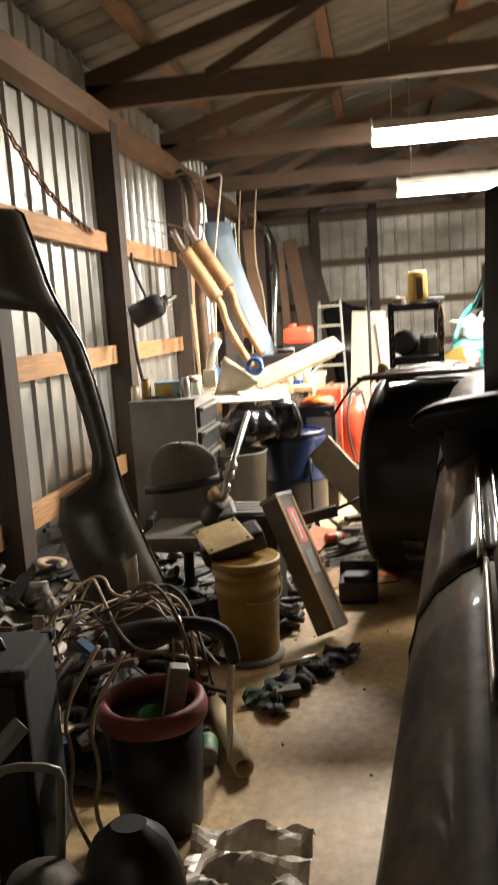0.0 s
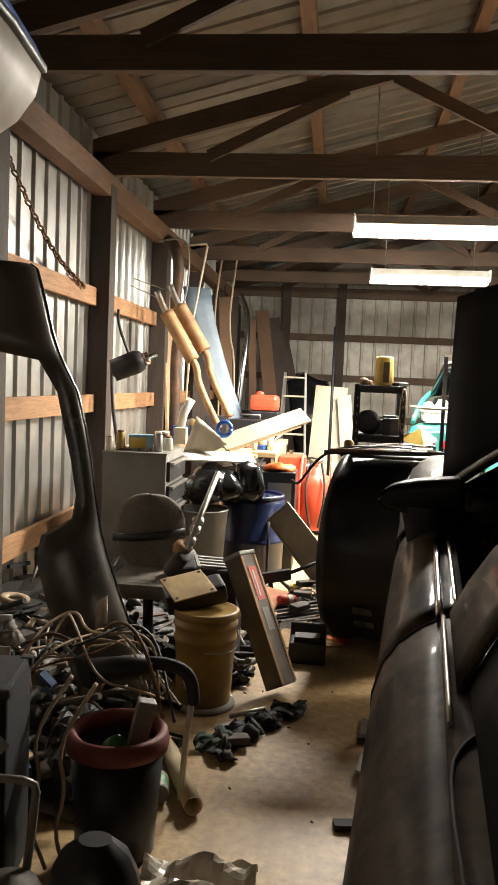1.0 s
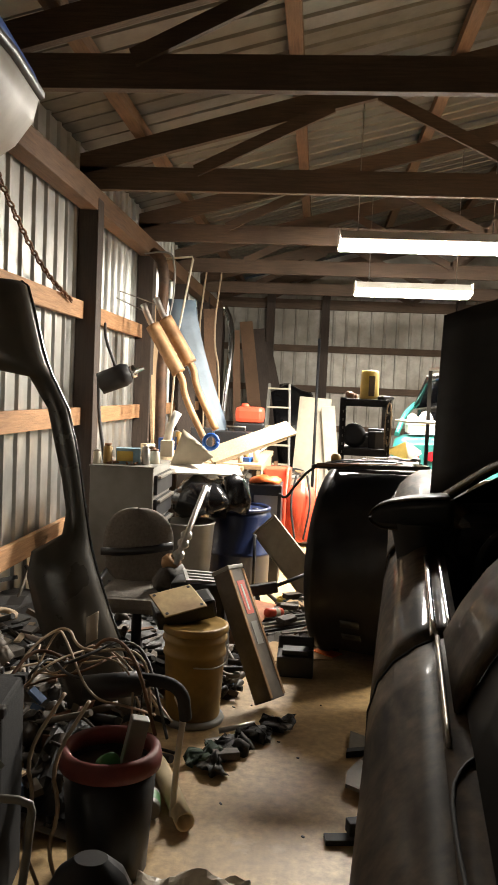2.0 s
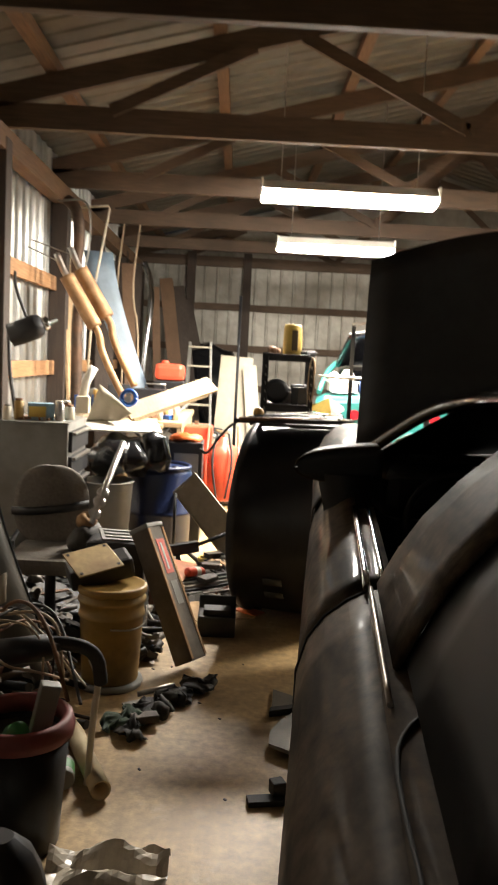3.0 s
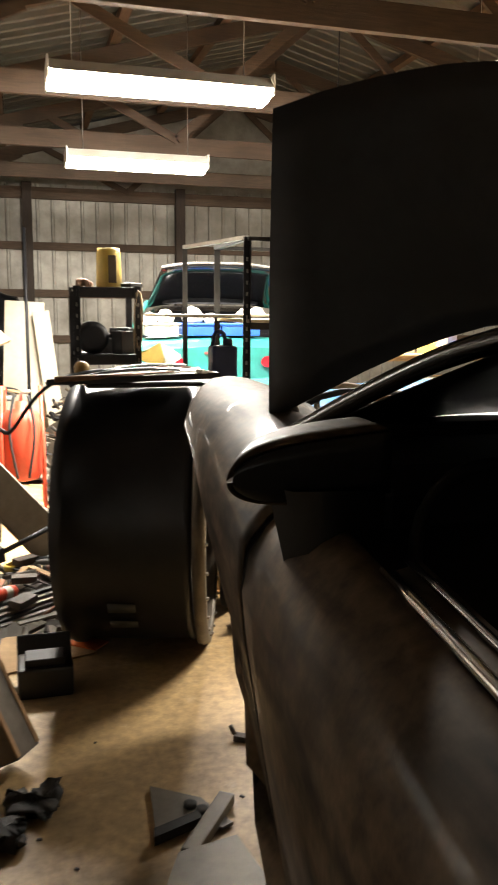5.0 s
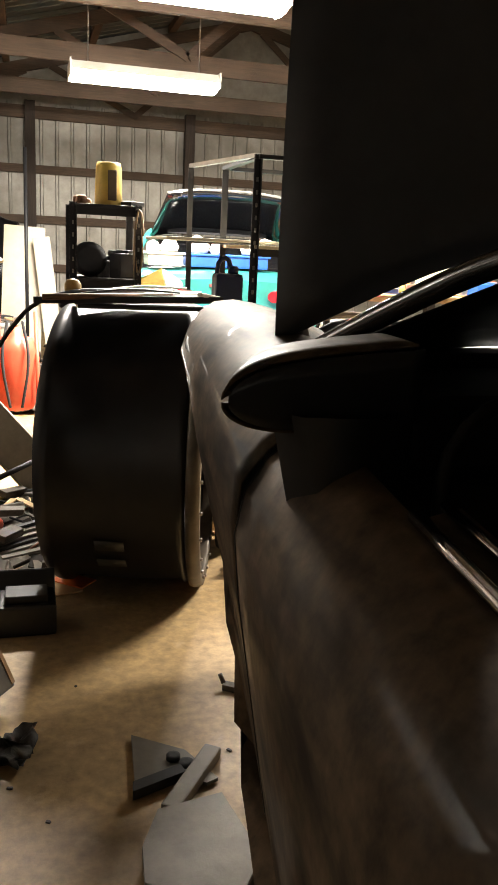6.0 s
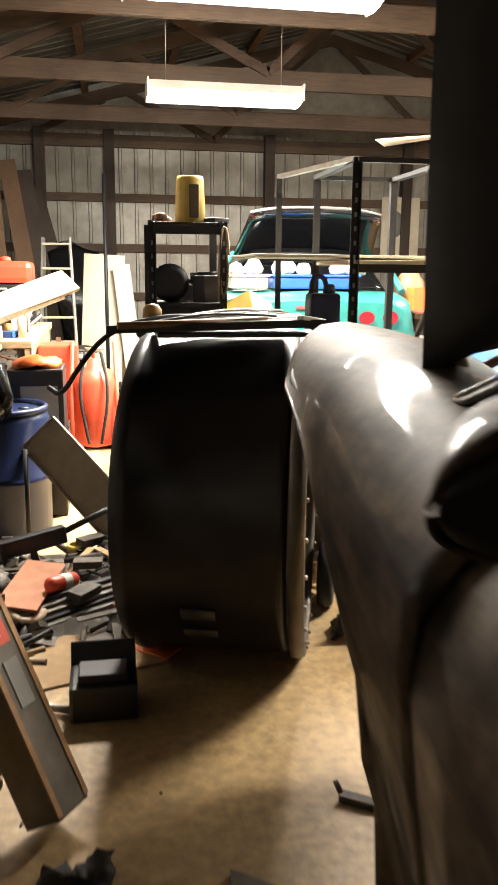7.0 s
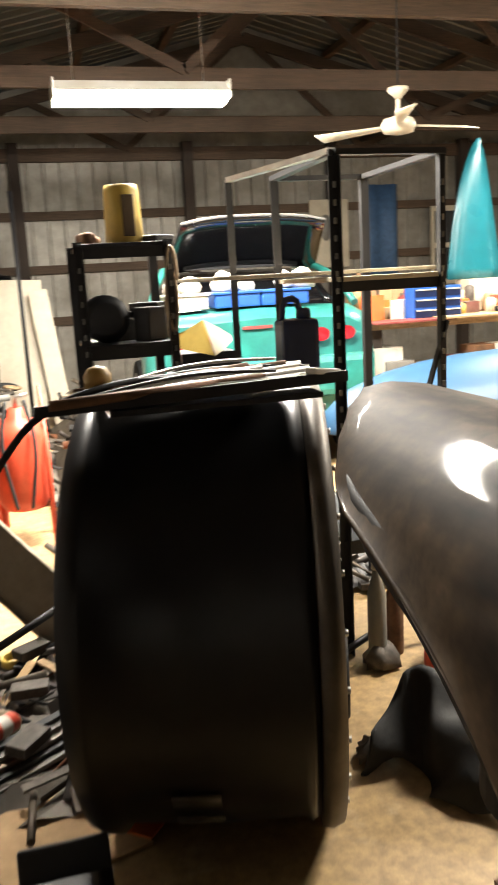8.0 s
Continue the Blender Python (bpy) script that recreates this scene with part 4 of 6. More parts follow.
part("valve", tube([(0, 0, 0.79), (0, 0, 0.86), (0.07, 0, 0.87)], 0.014, 8), STEEL, tank)
for s in (-1, 1):
    part("frame_tube", tube([(s * 0.15, -0.12, 0.0), (s * 0.15, -0.12, 0.5), (s * 0.14, 0.1, 0.9)], 0.014, 8), RED, tank)
    part("frame_tube", tube([(s * 0.15, 0.12, 0.0), (s * 0.15, 0.12, 0.3)], 0.014, 8), RED, tank)
    part("hose", tube([(s * 0.05, -0.1, 0.85), (s * 0.10, -0.18, 0.6), (s * 0.04, -0.17, 0.25)], 0.010, 8, smooth_steps=2), RUBBER, tank)
cabn = thing("red_cabinet", "bright red steel cabinet on legs", "cabinet", (-0.22, 8.0, 0))
part("body", box((0, 0, 0.62), (0.26, 0.3, 0.52), bevel=0.015), RED, cabn)
for a in (-1, 1):
    for b in (-1, 1):
        part("leg", tube([(a * 0.11, b * 0.13, 0), (a * 0.11, b * 0.13, 0.37)], 0.014, 8), RED, cabn)

# blue barrel with a black bag, bench and its load
bar_ = thing("blue_barrel", "blue plastic barrel standing among the junk", "barrel", (-0.45, 6.55, 0))
part("body", lathe([(0.22, 0), (0.25, 0.02), (0.255, 0.3), (0.265, 0.31), (0.265, 0.33), (0.255, 0.34), (0.255, 0.62), (0.24, 0.66), (0.23, 0.665), (0.001, 0.65)], n=32), NAVY, bar_)
part("rim", lathe([(0.228, 0.655), (0.25, 0.66), (0.252, 0.68), (0.235, 0.69), (0.222, 0.68), (0.228, 0.655)], n=32, cap=False), NAVY, bar_, "rolled blue rim")
for x, y in ((0.12, 0.05), (-0.10, -0.06)):
    part("bung", lathe([(0.028, 0.648), (0.028, 0.666), (0.001, 0.668)], at=(x, y, 0), n=14), BLACK_PLASTIC, bar_, "black screw bung")
bin2 = thing("grey_bin", "tapered grey bin beside the blue barrel", "bin", (-0.80, 6.1, 0))
part("body", lathe([(0.15, 0), (0.16, 0.01), (0.20, 0.60), (0.21, 0.61), (0.19, 0.61), (0.001, 0.55)], n=28), GREY_ENAMEL, bin2)
solo("trash_bag", crumple(lathe([(0.001, 0), (0.16, 0.01), (0.24, 0.08), (0.25, 0.18), (0.17, 0.27), (0.07, 0.31), (0.001, 0.33)], at=(-0.72, 6.3, 0.62), n=30), 0.07, 9, 3), BAG, "crumpled shiny black trash bag", "bag")
solo("trash_bag", crumple(lathe([(0.001, 0), (0.10, 0.01), (0.12, 0.12), (0.08, 0.26), (0.03, 0.30), (0.001, 0.31)], at=(-0.47, 6.3, 0.66), n=24), 0.06, 12, 7), BAG, "black bag end catching the light", "bag")
bench = thing("workbench", "timber workbench buried under tools", "bench", (-0.95, 8.4, 0))
part("top", box((0, 0, 0.92), (1.2, 1.9, 0.05), bevel=0.006), PLY, bench)
for a in (-0.55, 0.55):
    for b in (-0.9, 0.9):
        part("leg", box((a, b, 0.45), (0.08, 0.08, 0.9)), LUMBER_Z, bench)
part("apron", box((0.57, 0, 0.82), (0.03, 1.9, 0.14)), PLY, bench)


# left side: bucket, plate, steel box, chair
bk = thing("bucket", "ochre plastic five-gallon bucket, stained and lidded", "bucket", (-0.40, 3.90, 0.03))
part("body", lathe([(0.128, 0), (0.132, 0.01), (0.146, 0.30), (0.153, 0.305), (0.153, 0.32), (0.147, 0.325), (0.149, 0.37), (0.157, 0.375), (0.157, 0.39), (0.148, 0.395), (0.150, 0.425)], n=40), OCHRE, bk)
part("lid", lathe([(0.156, 0.415), (0.160, 0.42), (0.160, 0.445), (0.150, 0.452), (0.142, 0.445), (0.001, 0.442)], n=40), OCHRE, bk, "ochre snap lid")
part("handle", tube([(0.158, 0.0, 0.35), (0.17, -0.06, 0.29), (0.12, -0.13, 0.27), (0.02, -0.165, 0.28)], 0.004, 6, smooth_steps=2), STEEL, bk)
solo("pale_disc", lathe([(0.001, 0.0), (0.150, 0.0), (0.155, 0.012), (0.150, 0.026), (0.001, 0.028)], at=(-0.40, 3.90, 0.002), n=40), GREY_ENAMEL, "pale plastic disc lying under the bucket", "disc")
solo("black_duct", box((-0.47, 3.95, 0.53), (0.30, 0.16, 0.10), rot=rot(8, -12, 20), bevel=0.02), BLACK_PLASTIC, "black plastic duct lying on the bucket", "duct")
pl = thing("steel_plate", "tan rusty square plate with corner holes", "plate", (-0.47, 3.76, 0.62))
pl.rotation_euler = (radians(20), radians(-9), radians(34))
part("plate", box((0, 0, 0), (0.215, 0.185, 0.008), bevel=0.003), mat("tan_plate", (0.50, 0.36, 0.17), 0.55, 0.2, 0.25, 14, 0.1, (0.22, 0.12, 0.05), 0.7, 5), pl)
for a in (-1, 1):
    for b in (-1, 1):
        part("hole", lathe([(0.001, 0.0045), (0.008, 0.0045), (0.008, 0.006)], at=(a * 0.088, b * 0.074, 0), n=12), BLACK_PLASTIC, pl)
sb = thing("steel_box_section", "grey steel box with a red label, leaning", "steel box", (-0.03, 4.0, 0))
BA, BB, BW, BH = Vector((-0.03, 4.08, 0.05)), Vector((-0.295, 4.285, 0.655)), 0.115, 0.12
BU = Vector((-0.55, -0.83, 0.1))
child("box", bar(BA, BB, BW, BH, up=BU, bevel=0.006), DARK_STEEL, sb)
d_ = (BB - BA).normalized()
child("end_plate", bar(BB - d_ * 0.004, BB + d_ * 0.018, BW + 0.008, BH + 0.008, up=BU, bevel=0.004), GREY_ENAMEL, sb)
fn = (BU - d_ * d_.dot(BU)).normalized()
sn = d_.cross(fn)
for (s0, s1), off, w, m_, nm, lb, lift_ in (((0.44, 0.62), 0.03, 0.06, RED, "label_panel", "red label panel", 0.001), ((0.46, 0.60), 0.034, 0.012, WHITE, "label_bar", "white bar on the label", 0.0025), ((0.28, 0.40), 0.03, 0.05, GREY_ENAMEL, "label_panel", "worn grey label", 0.001)):
    a = BA + d_ * s0 + sn * (BW / 2 + lift_) + fn * (off - 0.03)
    child(nm, bar(a, a + d_ * (s1 - s0), w, 0.003, up=sn), m_, sb, lb)
# Tan strips paint the light that falls along the box's edges.
for e in (-1, 1):
    a = BA + sn * (BW / 2) + fn * e * (BH / 2 - 0.006)
    child("edge_strip", bar(a + d_ * 0.01, BB - d_ * 0.01 + sn * (BW / 2) + fn * e * (BH / 2 - 0.006), 0.016, 0.006, up=sn), TAN, sb, "tan strip drawing the box's lit edge")
GREASE = mat("greasy_cloth", (0.022, 0.020, 0.017), 0.7, 0, 0.5, 30, 0.4, (0.05, 0.042, 0.03), 0.5, 12)
for k, (x, y, r, m_, lb) in enumerate(((0.02, 3.86, 0.085, GREASE, "greasy black rag on the floor"), (-0.07, 3.72, 0.075, GREASE, "oily dark rag crumpled on the floor"), (-0.17, 3.60, 0.09, GREASE, "oily dark rag crumpled on the floor"), (-0.27, 3.46, 0.085, mat("green_grey_cloth", (0.035, 0.06, 0.035), 0.8, 0, 0.5, 30, 0.4), "dirty green rag lying on the floor"), (-0.22, 3.36, 0.06, GREASE, "small black rag on the floor"))):
    rag = lathe([(0.001, 0.0), (r * 0.7, 0.002), (r, 0.008), (r * 0.95, 0.018), (r * 0.6, 0.034), (r * 0.3, 0.03), (0.001, 0.026)], at=(x, y, 0.012), n=44)
    crumple(crumple(rag, 0.05, 18, 5 + k), 0.022, 60, k)
    for v in rag.verts:
        v.co.z = max(0.002, v.co.z)
    solo("greasy_rag", rag, m_, lb, "rag", "rags by the bucket")

chair = thing("office_chair", "worn grey upholstered chair with a strap across its back", "chair", (-0.88, 4.72, 0))
rows = []
for s in [0.5 - 0.5 * math.cos(math.pi * k / 20) for k in range(21)]:
    w = 0.20 * max(0.0, 1 - abs(2 * s - 1) ** 2.6) ** 0.45 + 0.012
    rows.append([(u * w, 0.03 * s - 0.05 * math.cos(u * 1.4), 0.44 + 0.46 * s) for u in np.linspace(-1, 1, 13)])
part("backrest", grid(rows, thick=0.07), FABRIC, chair)
part("strap", grid([[(-0.215, -0.035, z), (-0.1, -0.062, z + 0.006), (0.0, -0.068, z + 0.018), (0.1, -0.062, z + 0.032), (0.215, -0.03, z + 0.055)] for z in (0.615, 0.66)], thick=0.012), BLACK_PLASTIC, chair, "black webbing strap")
part("seat", box((0.08, -0.22, 0.43), (0.46, 0.46, 0.09), bevel=0.035), FABRIC, chair)
part("column", tube([(0.05, -0.2, 0.06), (0.05, -0.2, 0.40)], 0.03, 12), BLACK_STEEL, chair)
for k in range(5):
    a = 2 * math.pi * k / 5
    part("foot", bar((0.05, -0.2, 0.08), (0.05 + 0.28 * math.cos(a), -0.2 + 0.28 * math.sin(a), 0.05), 0.04, 0.03), BLACK_PLASTIC, chair)
    part("castor", lathe([(0.025, -0.02), (0.025, 0.02)], at=(0.05 + 0.28 * math.cos(a), -0.2 + 0.28 * math.sin(a), 0.025), turn=rot(90, 0, 0), n=14), RUBBER, chair)
solo("tan_bracket", lathe([(0.001, 0), (0.05, 0.0), (0.06, 0.03), (0.05, 0.06), (0.03, 0.07), (0.001, 0.07)], at=(-0.66, 4.55, 0.60), turn=rot(20, 30, 0), n=16), TAN, "tan cast bracket on the chair seat", "bracket")
solo("gear_casting", crumple(lathe([(0.001, 0), (0.10, 0.0), (0.11, 0.06), (0.06, 0.13), (0.001, 0.14)], at=(-0.63, 4.52, 0.475), n=18), 0.03, 16, 2), JUNK, "oily black casting on the chair seat", "casting")
solo("steel_tube", tube([(-0.62, 4.5, 0.62), (-0.52, 4.95, 1.02)], 0.018, 12), STEEL, "bright steel tube leaning from the chair", "tube")
for k, s in enumerate((0.12, 0.26, 0.36)):
    p = Vector((-0.62, 4.5, 0.62)).lerp(Vector((-0.52, 4.95, 1.02)), s)
    solo("clamp", lathe([(0.018, -0.012), (0.034, -0.01), (0.034, 0.01), (0.018, 0.012)], at=p, turn=rot(40, 10, 0), n=14), STEEL, "steel clamp on the leaning tube", "clamp", "tube clamps")
gr = thing("slotted_bracket", "dark flat bracket with three slots", "bracket", (-0.42, 4.35, 0.60))
gr.rotation_euler = (radians(14), radians(6), radians(20))
for k in range(4):
    part("bar", box((0, -0.05 + 0.035 * k, 0), (0.22, 0.016, 0.012), bevel=0.002), GREY_ENAMEL, gr)
for s in (-1, 1):
    part("end", box((s * 0.11, 0, 0), (0.02, 0.13, 0.012), bevel=0.002), GREY_ENAMEL, gr)
solo("chair_base_box", box((-0.45, 4.42, 0.29), (0.30, 0.30, 0.58), bevel=0.02), BLACK_PLASTIC, "black plastic crate behind the bucket", "crate")

# drawer chest
ch = thing("drawer_chest", "grey steel drawer chest with dark open-edged drawers", "chest", (-1.17, 5.75, 0))
part("carcass", box((0, 0, 0.53), (0.44, 0.62, 1.06), bevel=0.006), GREY_ENAMEL, ch)
for k in range(6):
    z = 0.12 + 0.165 * k
    dr = part("drawer", box((0.232, 0, z), (0.024, 0.56, 0.135), bevel=0.004), BLACK_STEEL, ch)
    part("pull", box((0.252, 0, z + 0.055), (0.03, 0.54, 0.018), bevel=0.003), STEEL, dr, "bright drawer pull")
part("tray_top", box((0.0, 0, 1.066), (0.45, 0.63, 0.012)), GREY_ENAMEL, ch, "grimy cluttered top")
TOP = 1.073
bx = thing("yellow_box", "yellow and blue cardboard packet on the chest", "box", (-1.17, 5.62, TOP))
part("packet", box((0, 0, 0.055), (0.17, 0.10, 0.11), rot=rot(0, 0, 14), bevel=0.002), mat("pale_blue_card", (0.25, 0.40, 0.50)), bx)
part("label_panel", box((-0.01, -0.054, 0.055), (0.11, 0.006, 0.07), rot=rot(0, 0, 14)), YELLOW, bx, "yellow panel")
for k, (x, y, r, h, m_) in enumerate(((-1.36, 5.50, 0.028, 0.10, CREAM), (-1.30, 5.56, 0.032, 0.14, OCHRE), (-1.34, 5.68, 0.025, 0.07, STEEL), (-1.04, 5.60, 0.03, 0.13, STEEL), (-1.00, 5.72, 0.035, 0.10, CREAM), (-1.05, 5.85, 0.03, 0.12, RUST), (-1.2, 5.9, 0.04, 0.08, WHITE))):
    t = thing("jar", "grimy jar on the drawer chest", "jar", (x, y, TOP), "jars on the chest")
    part("body", lathe([(r * 0.95, 0), (r, 0.006), (r, h * 0.8), (r * 0.7, h * 0.9), (r * 0.7, h * 0.92)], n=18), m_, t)
    part("cap", lathe([(r * 0.75, h * 0.9), (r * 0.75, h), (0.001, h)], n=18), (STEEL, RUST, WHITE)[k % 3], t)
for k in range(8):
    solo("hand_tool", tube([(random.uniform(-1.3, -1.0), random.uniform(5.5, 5.6), TOP + 0.01), (random.uniform(-1.3, -1.0), random.uniform(5.7, 5.95), TOP + 0.014)], 0.008, 8), (STEEL, RUST)[k % 2], "small hand tool lying on the chest", "tool", "tools on the chest")

# things on the wall posts
mo = thing("starter_motor", "black greasy starter motor hung on the post", "motor", (-1.42, 6.22, 1.68))
part("case", crumple(lathe([(0.05, -0.15), (0.085, -0.14), (0.09, 0.05), (0.07, 0.10), (0.05, 0.11)], turn=rot(0, 68, 10), n=24), 0.012, 30, 4), BLACK_STEEL, mo)
part("nose", lathe([(0.05, 0.10), (0.05, 0.15), (0.02, 0.16), (0.015, 0.22)], turn=rot(0, 68, 10), n=16), CHROME, mo, "bright steel nose")
part("bracket", bar((-0.15, 0.10, 0.0), (-0.02, 0.02, 0.06), 0.05, 0.03), BLACK_STEEL, mo)
part("wire", tube([(-0.02, 0.02, 0.08), (-0.1, -0.02, 0.3), (-0.14, 0.12, 0.42)], 0.012, 6, smooth_steps=2), WIRE_DARK, mo)
solo("hanging_cable", tube([(-1.60, 6.34, 1.66), (-1.57, 6.28, 1.35), (-1.52, 6.26, 1.1), (-1.50, 6.25, 0.9), (-1.45, 6.15, 0.6), (-1.55, 6.1, 0.2)], 0.014, 8, smooth_steps=2), WIRE_DARK, "dark cable hanging down the post", "cable")
solo("exhaust_pipe", tube([(-1.62, 8.35, 3.0), (-1.50, 8.25, 2.9), (-1.46, 8.2, 2.6), (-1.50, 8.2, 2.35), (-1.44, 8.2, 2.1), (-1.47, 8.2, 1.8), (-1.46, 8.2, 1.4), (-1.46, 8.2, 0.9)], 0.055, 12, smooth_steps=2), mat("dark_rusty_pipe", (0.075, 0.048, 0.032), 0.6, 0.4, 0.5, 10, 0.2, (0.16, 0.08, 0.04), 0.5, 4), "long dark rusty exhaust pipe on the post", "pipe")
solo("conduit_cable", tube([(-1.70, 8.3, 2.98), (-1.42, 8.2, 3.0), (-1.36, 8.2, 2.85), (-1.37, 8.2, 2.5), (-1.42, 8.2, 2.3), (-1.44, 8.2, 2.0)], 0.010, 8, smooth_steps=2), GREY_ENAMEL, "grey cable bent over beside the post", "cable")
for k, (a, b, dy) in enumerate((((-1.45, 7.6, 2.20), (-1.18, 7.6, 1.76), 0.0), ((-1.36, 7.75, 2.28), (-1.10, 7.75, 1.86), 0.0))):
    t = thing("muffler", "tan heat-coated exhaust muffler hung by its pipe", "muffler", ((a[0] + b[0]) / 2, a[1], (a[2] + b[2]) / 2), "hung mufflers")
    A, B = Vector(a), Vector(b)
    D = (B - A).normalized()
    child("can", tube([A, A + D * 0.03, B - D * 0.03, B], 0.068, 20), TAN, t)
    child("inlet_pipe", tube([A - D * 0.18 + Vector((0.0, 0, 0.04)), A - D * 0.06, A], 0.03, 12, smooth_steps=1), STEEL, t, "bare steel inlet")
    child("outlet_pipe", tube([B, B + D * 0.08, B + Vector((0.06, 0.0, -0.22)), B + Vector((0.28, -0.05, -0.62))], 0.033, 12, smooth_steps=2), TAN, t)
    child("hanger", tube([A - D * 0.15, (-1.82, a[1] + 0.05, a[2] + 0.25)], 0.006, 6), STEEL, t)
solo("conduit", tube([(-1.62, 8.75, 3.0), (-1.28, 8.72, 3.03), (-1.27, 8.72, 3.0), (-1.40, 8.7, 2.2), (-1.46, 8.7, 1.0)], 0.012, 8), CREAM, "thin pale conduit bent at the top", "conduit")
solo("plywood_sheet", box((-1.66, 8.75, 1.75), (0.03, 0.40, 2.2), rot=rot(0, -4, 0), bevel=0.004), PLY, "brown plywood sheet against the wall", "sheet")
solo("grey_blue_panel", grid([[(-1.30 + 0.55 * s ** 1.35 - w * 0.30 * (1 - 0.5 * s), 9.2 - 0.1 * w, 2.62 - 1.72 * s) for w in (0, 0.33, 0.66, 1)] for s in np.linspace(0, 1, 10)], thick=0.01), GREYBLUE, "curved grey-blue body panel leaning by the bench", "panel")
for k, (x0, x1, y, z0, z1, w, m_) in enumerate(((-1.45, -1.20, 11.0, 2.75, 0.0, 0.16, LUMBER_DARK), (-1.15, -0.70, 13.4, 2.8, 0.0, 0.22, LUMBER_DARK), (-0.95, -0.50, 13.6, 2.7, 0.0, 0.20, LUMBER_Z), (-1.5, -1.45, 12.3, 2.9, 0.0, 0.18, LUMBER_Z), (-1.25, -1.05, 12.8, 2.6, 0.0, 0.12, LUMBER_DARK), (-0.85, -0.20, 14.0, 2.5, 0.0, 0.2, LUMBER_Z), (-1.62, -1.5, 10.3, 2.7, 0.0, 0.22, LUMBER_Z))):
    solo("leaning_board", bar((x0, y + 0.4, z0), (x1, y - 0.2, z1), w, 0.025, up=(0.2, -1, 0.1)), m_, "old timber board leaning on the wall", "board", "leaning boards")
solo("downpipe", tube([(-1.42, 12.9, 2.95), (-1.30, 12.9, 2.7), (-1.26, 12.8, 2.3), (-1.33, 12.7, 1.6), (-1.4, 12.6, 0.0)], 0.05, 14, smooth_steps=2), CHROME, "shiny bent steel pipe leaning in the corner", "pipe")
for k, x in enumerate((-1.40, -1.20)):
    solo("hanging_wire", tube([(x, 10.69, 3.2), (x - 0.08, 10.6, 2.3), (x + 0.05, 10.6, 1.8), (x + 0.02, 10.6, 0.0)], 0.012, 6, smooth_steps=2), WIRE_TAN, "pale cable hanging in the corner", "cable", "corner cables")
# chain between girt and header
for k in range(28):
    s = k / 27
    p = Vector((-1.72, 4.55, 2.78)).lerp(Vector((-1.72, 5.95, 2.24)), s)
    p.z -= 0.10 * math.sin(math.pi * s)
    if k == 0:
        chain = thing("wall_chain", "dark rusty chain slung along the wall", "chain", p)
    child("link", tube([p + Vector((0, 0.034 * math.cos(a), 0.016 * math.sin(a) - 0.012 * math.cos(a))) if k % 2 else p + Vector((0.016 * math.sin(a), 0.034 * math.cos(a), -0.012 * math.cos(a))) for a in np.linspace(0, 2 * math.pi, 9)], 0.007, 6), RUST, chain)

# white and blue kayak slung from the trusses
ky = thing("kayak", "white kayak with a blue deck slung overhead", "kayak", (-1.0, 0.1, 2.2))
krows, drows = [], []
for s in np.linspace(0, 1, 16):
    y = 2.52 - 4.8 * s
    f = max(0.03, (1 - abs(2 * s - 1) ** 9)) ** 0.5
    w = 0.40 * f
    zb = 2.09 + 0.14 * (1 - f)
    krows.append([(-0.97 + w * math.cos(a), y, zb + 0.26 + 0.27 * f * math.sin(a)) for a in np.linspace(math.pi, 2 * math.pi, 11)])
    drows.append([(-0.97 + (w + 0.006) * math.cos(a), y, zb + 0.27 + 0.16 * f * math.sin(a)) for a in np.linspace(0, math.pi, 9)])
child("hull", grid(krows, thick=0.008), mat("dull_white_hull", (0.40, 0.36, 0.29), 0.55, 0, 0.12, 10, 0.03, (0.22, 0.18, 0.13), 0.5, 3), ky, "dull white hull")
child("deck", grid(drows, thick=0.008), BLUE, ky, "blue deck")
child("seam", tube([r[-1] for r in krows], 0.014, 6), BLACK_PLASTIC, ky)
for y in (0.09, -2.03):
    child("strap", tube([(-1.38, y, 3.2), (-1.37, y, 2.36), (-1.22, y, 2.14), (-0.97, y, 2.075), (-0.72, y, 2.14), (-0.57, y, 2.36), (-0.56, y, 3.2)], 0.012, 6), WIRE_DARK, ky)

# the loose black fender near the camera
rowsL = ((2.05, -1.62, -1.19), (2.03, -1.62, -1.16), (1.93, -1.62, -1.13), (1.76, -1.62, -1.085), (1.70, -1.45, -1.065), (1.64, -1.12, -1.04), (1.5, -1.035, -0.965), (1.35, -1.00, -0.925), (1.2, -0.965, -0.895), (1.05, -0.94, -0.872), (0.95, -0.95, -0.855), (0.88, -1.06, -0.84), (0.78, -1.07, -0.81), (0.6, -1.02, -0.745), (0.42, -0.95, -0.675), (0.25, -0.88, -0.62), (0.02, -0.82, -0.57))
fr_rows = []
for z, l, r in rowsL:
    fr_rows.append([(r - (r - l) * (1 - math.cos(th)) / 1.17, 3.56 - min(0.16, 0.6 * (r - l)) * math.sin(th), z) for th in np.linspace(radians(100), 0, 11)])
lf = thing("loose_fender", "loose satin black car fender stood on end", "fender", (-0.72, 3.5, 0))
child("panel", grid(fr_rows, thick=0.006), mat("satin_black_fender", (0.07, 0.065, 0.056), 0.3, 0.2, 0.2, 12, 0.03, (0.09, 0.075, 0.055), 0.6, 3), lf)
child("arch_lip", tube([r[-1] for r in fr_rows], 0.012, 8), BLACK_PAINT, lf, "glossy rolled arch lip")
child("lamp_hole", grid([[(-0.80 + 0.05 * u, 3.392, 0.50 + 0.12 * v + 0.03 * u) for u in (0, 1)] for v in (0, 1)], thick=0.004), FILM, lf, "torn pale marker hole")

# black bin with red rim, its load and the cables
bn = thing("trash_bin", "black plastic bin with a faded red rim", "bin", (-0.49, 2.64, 0))
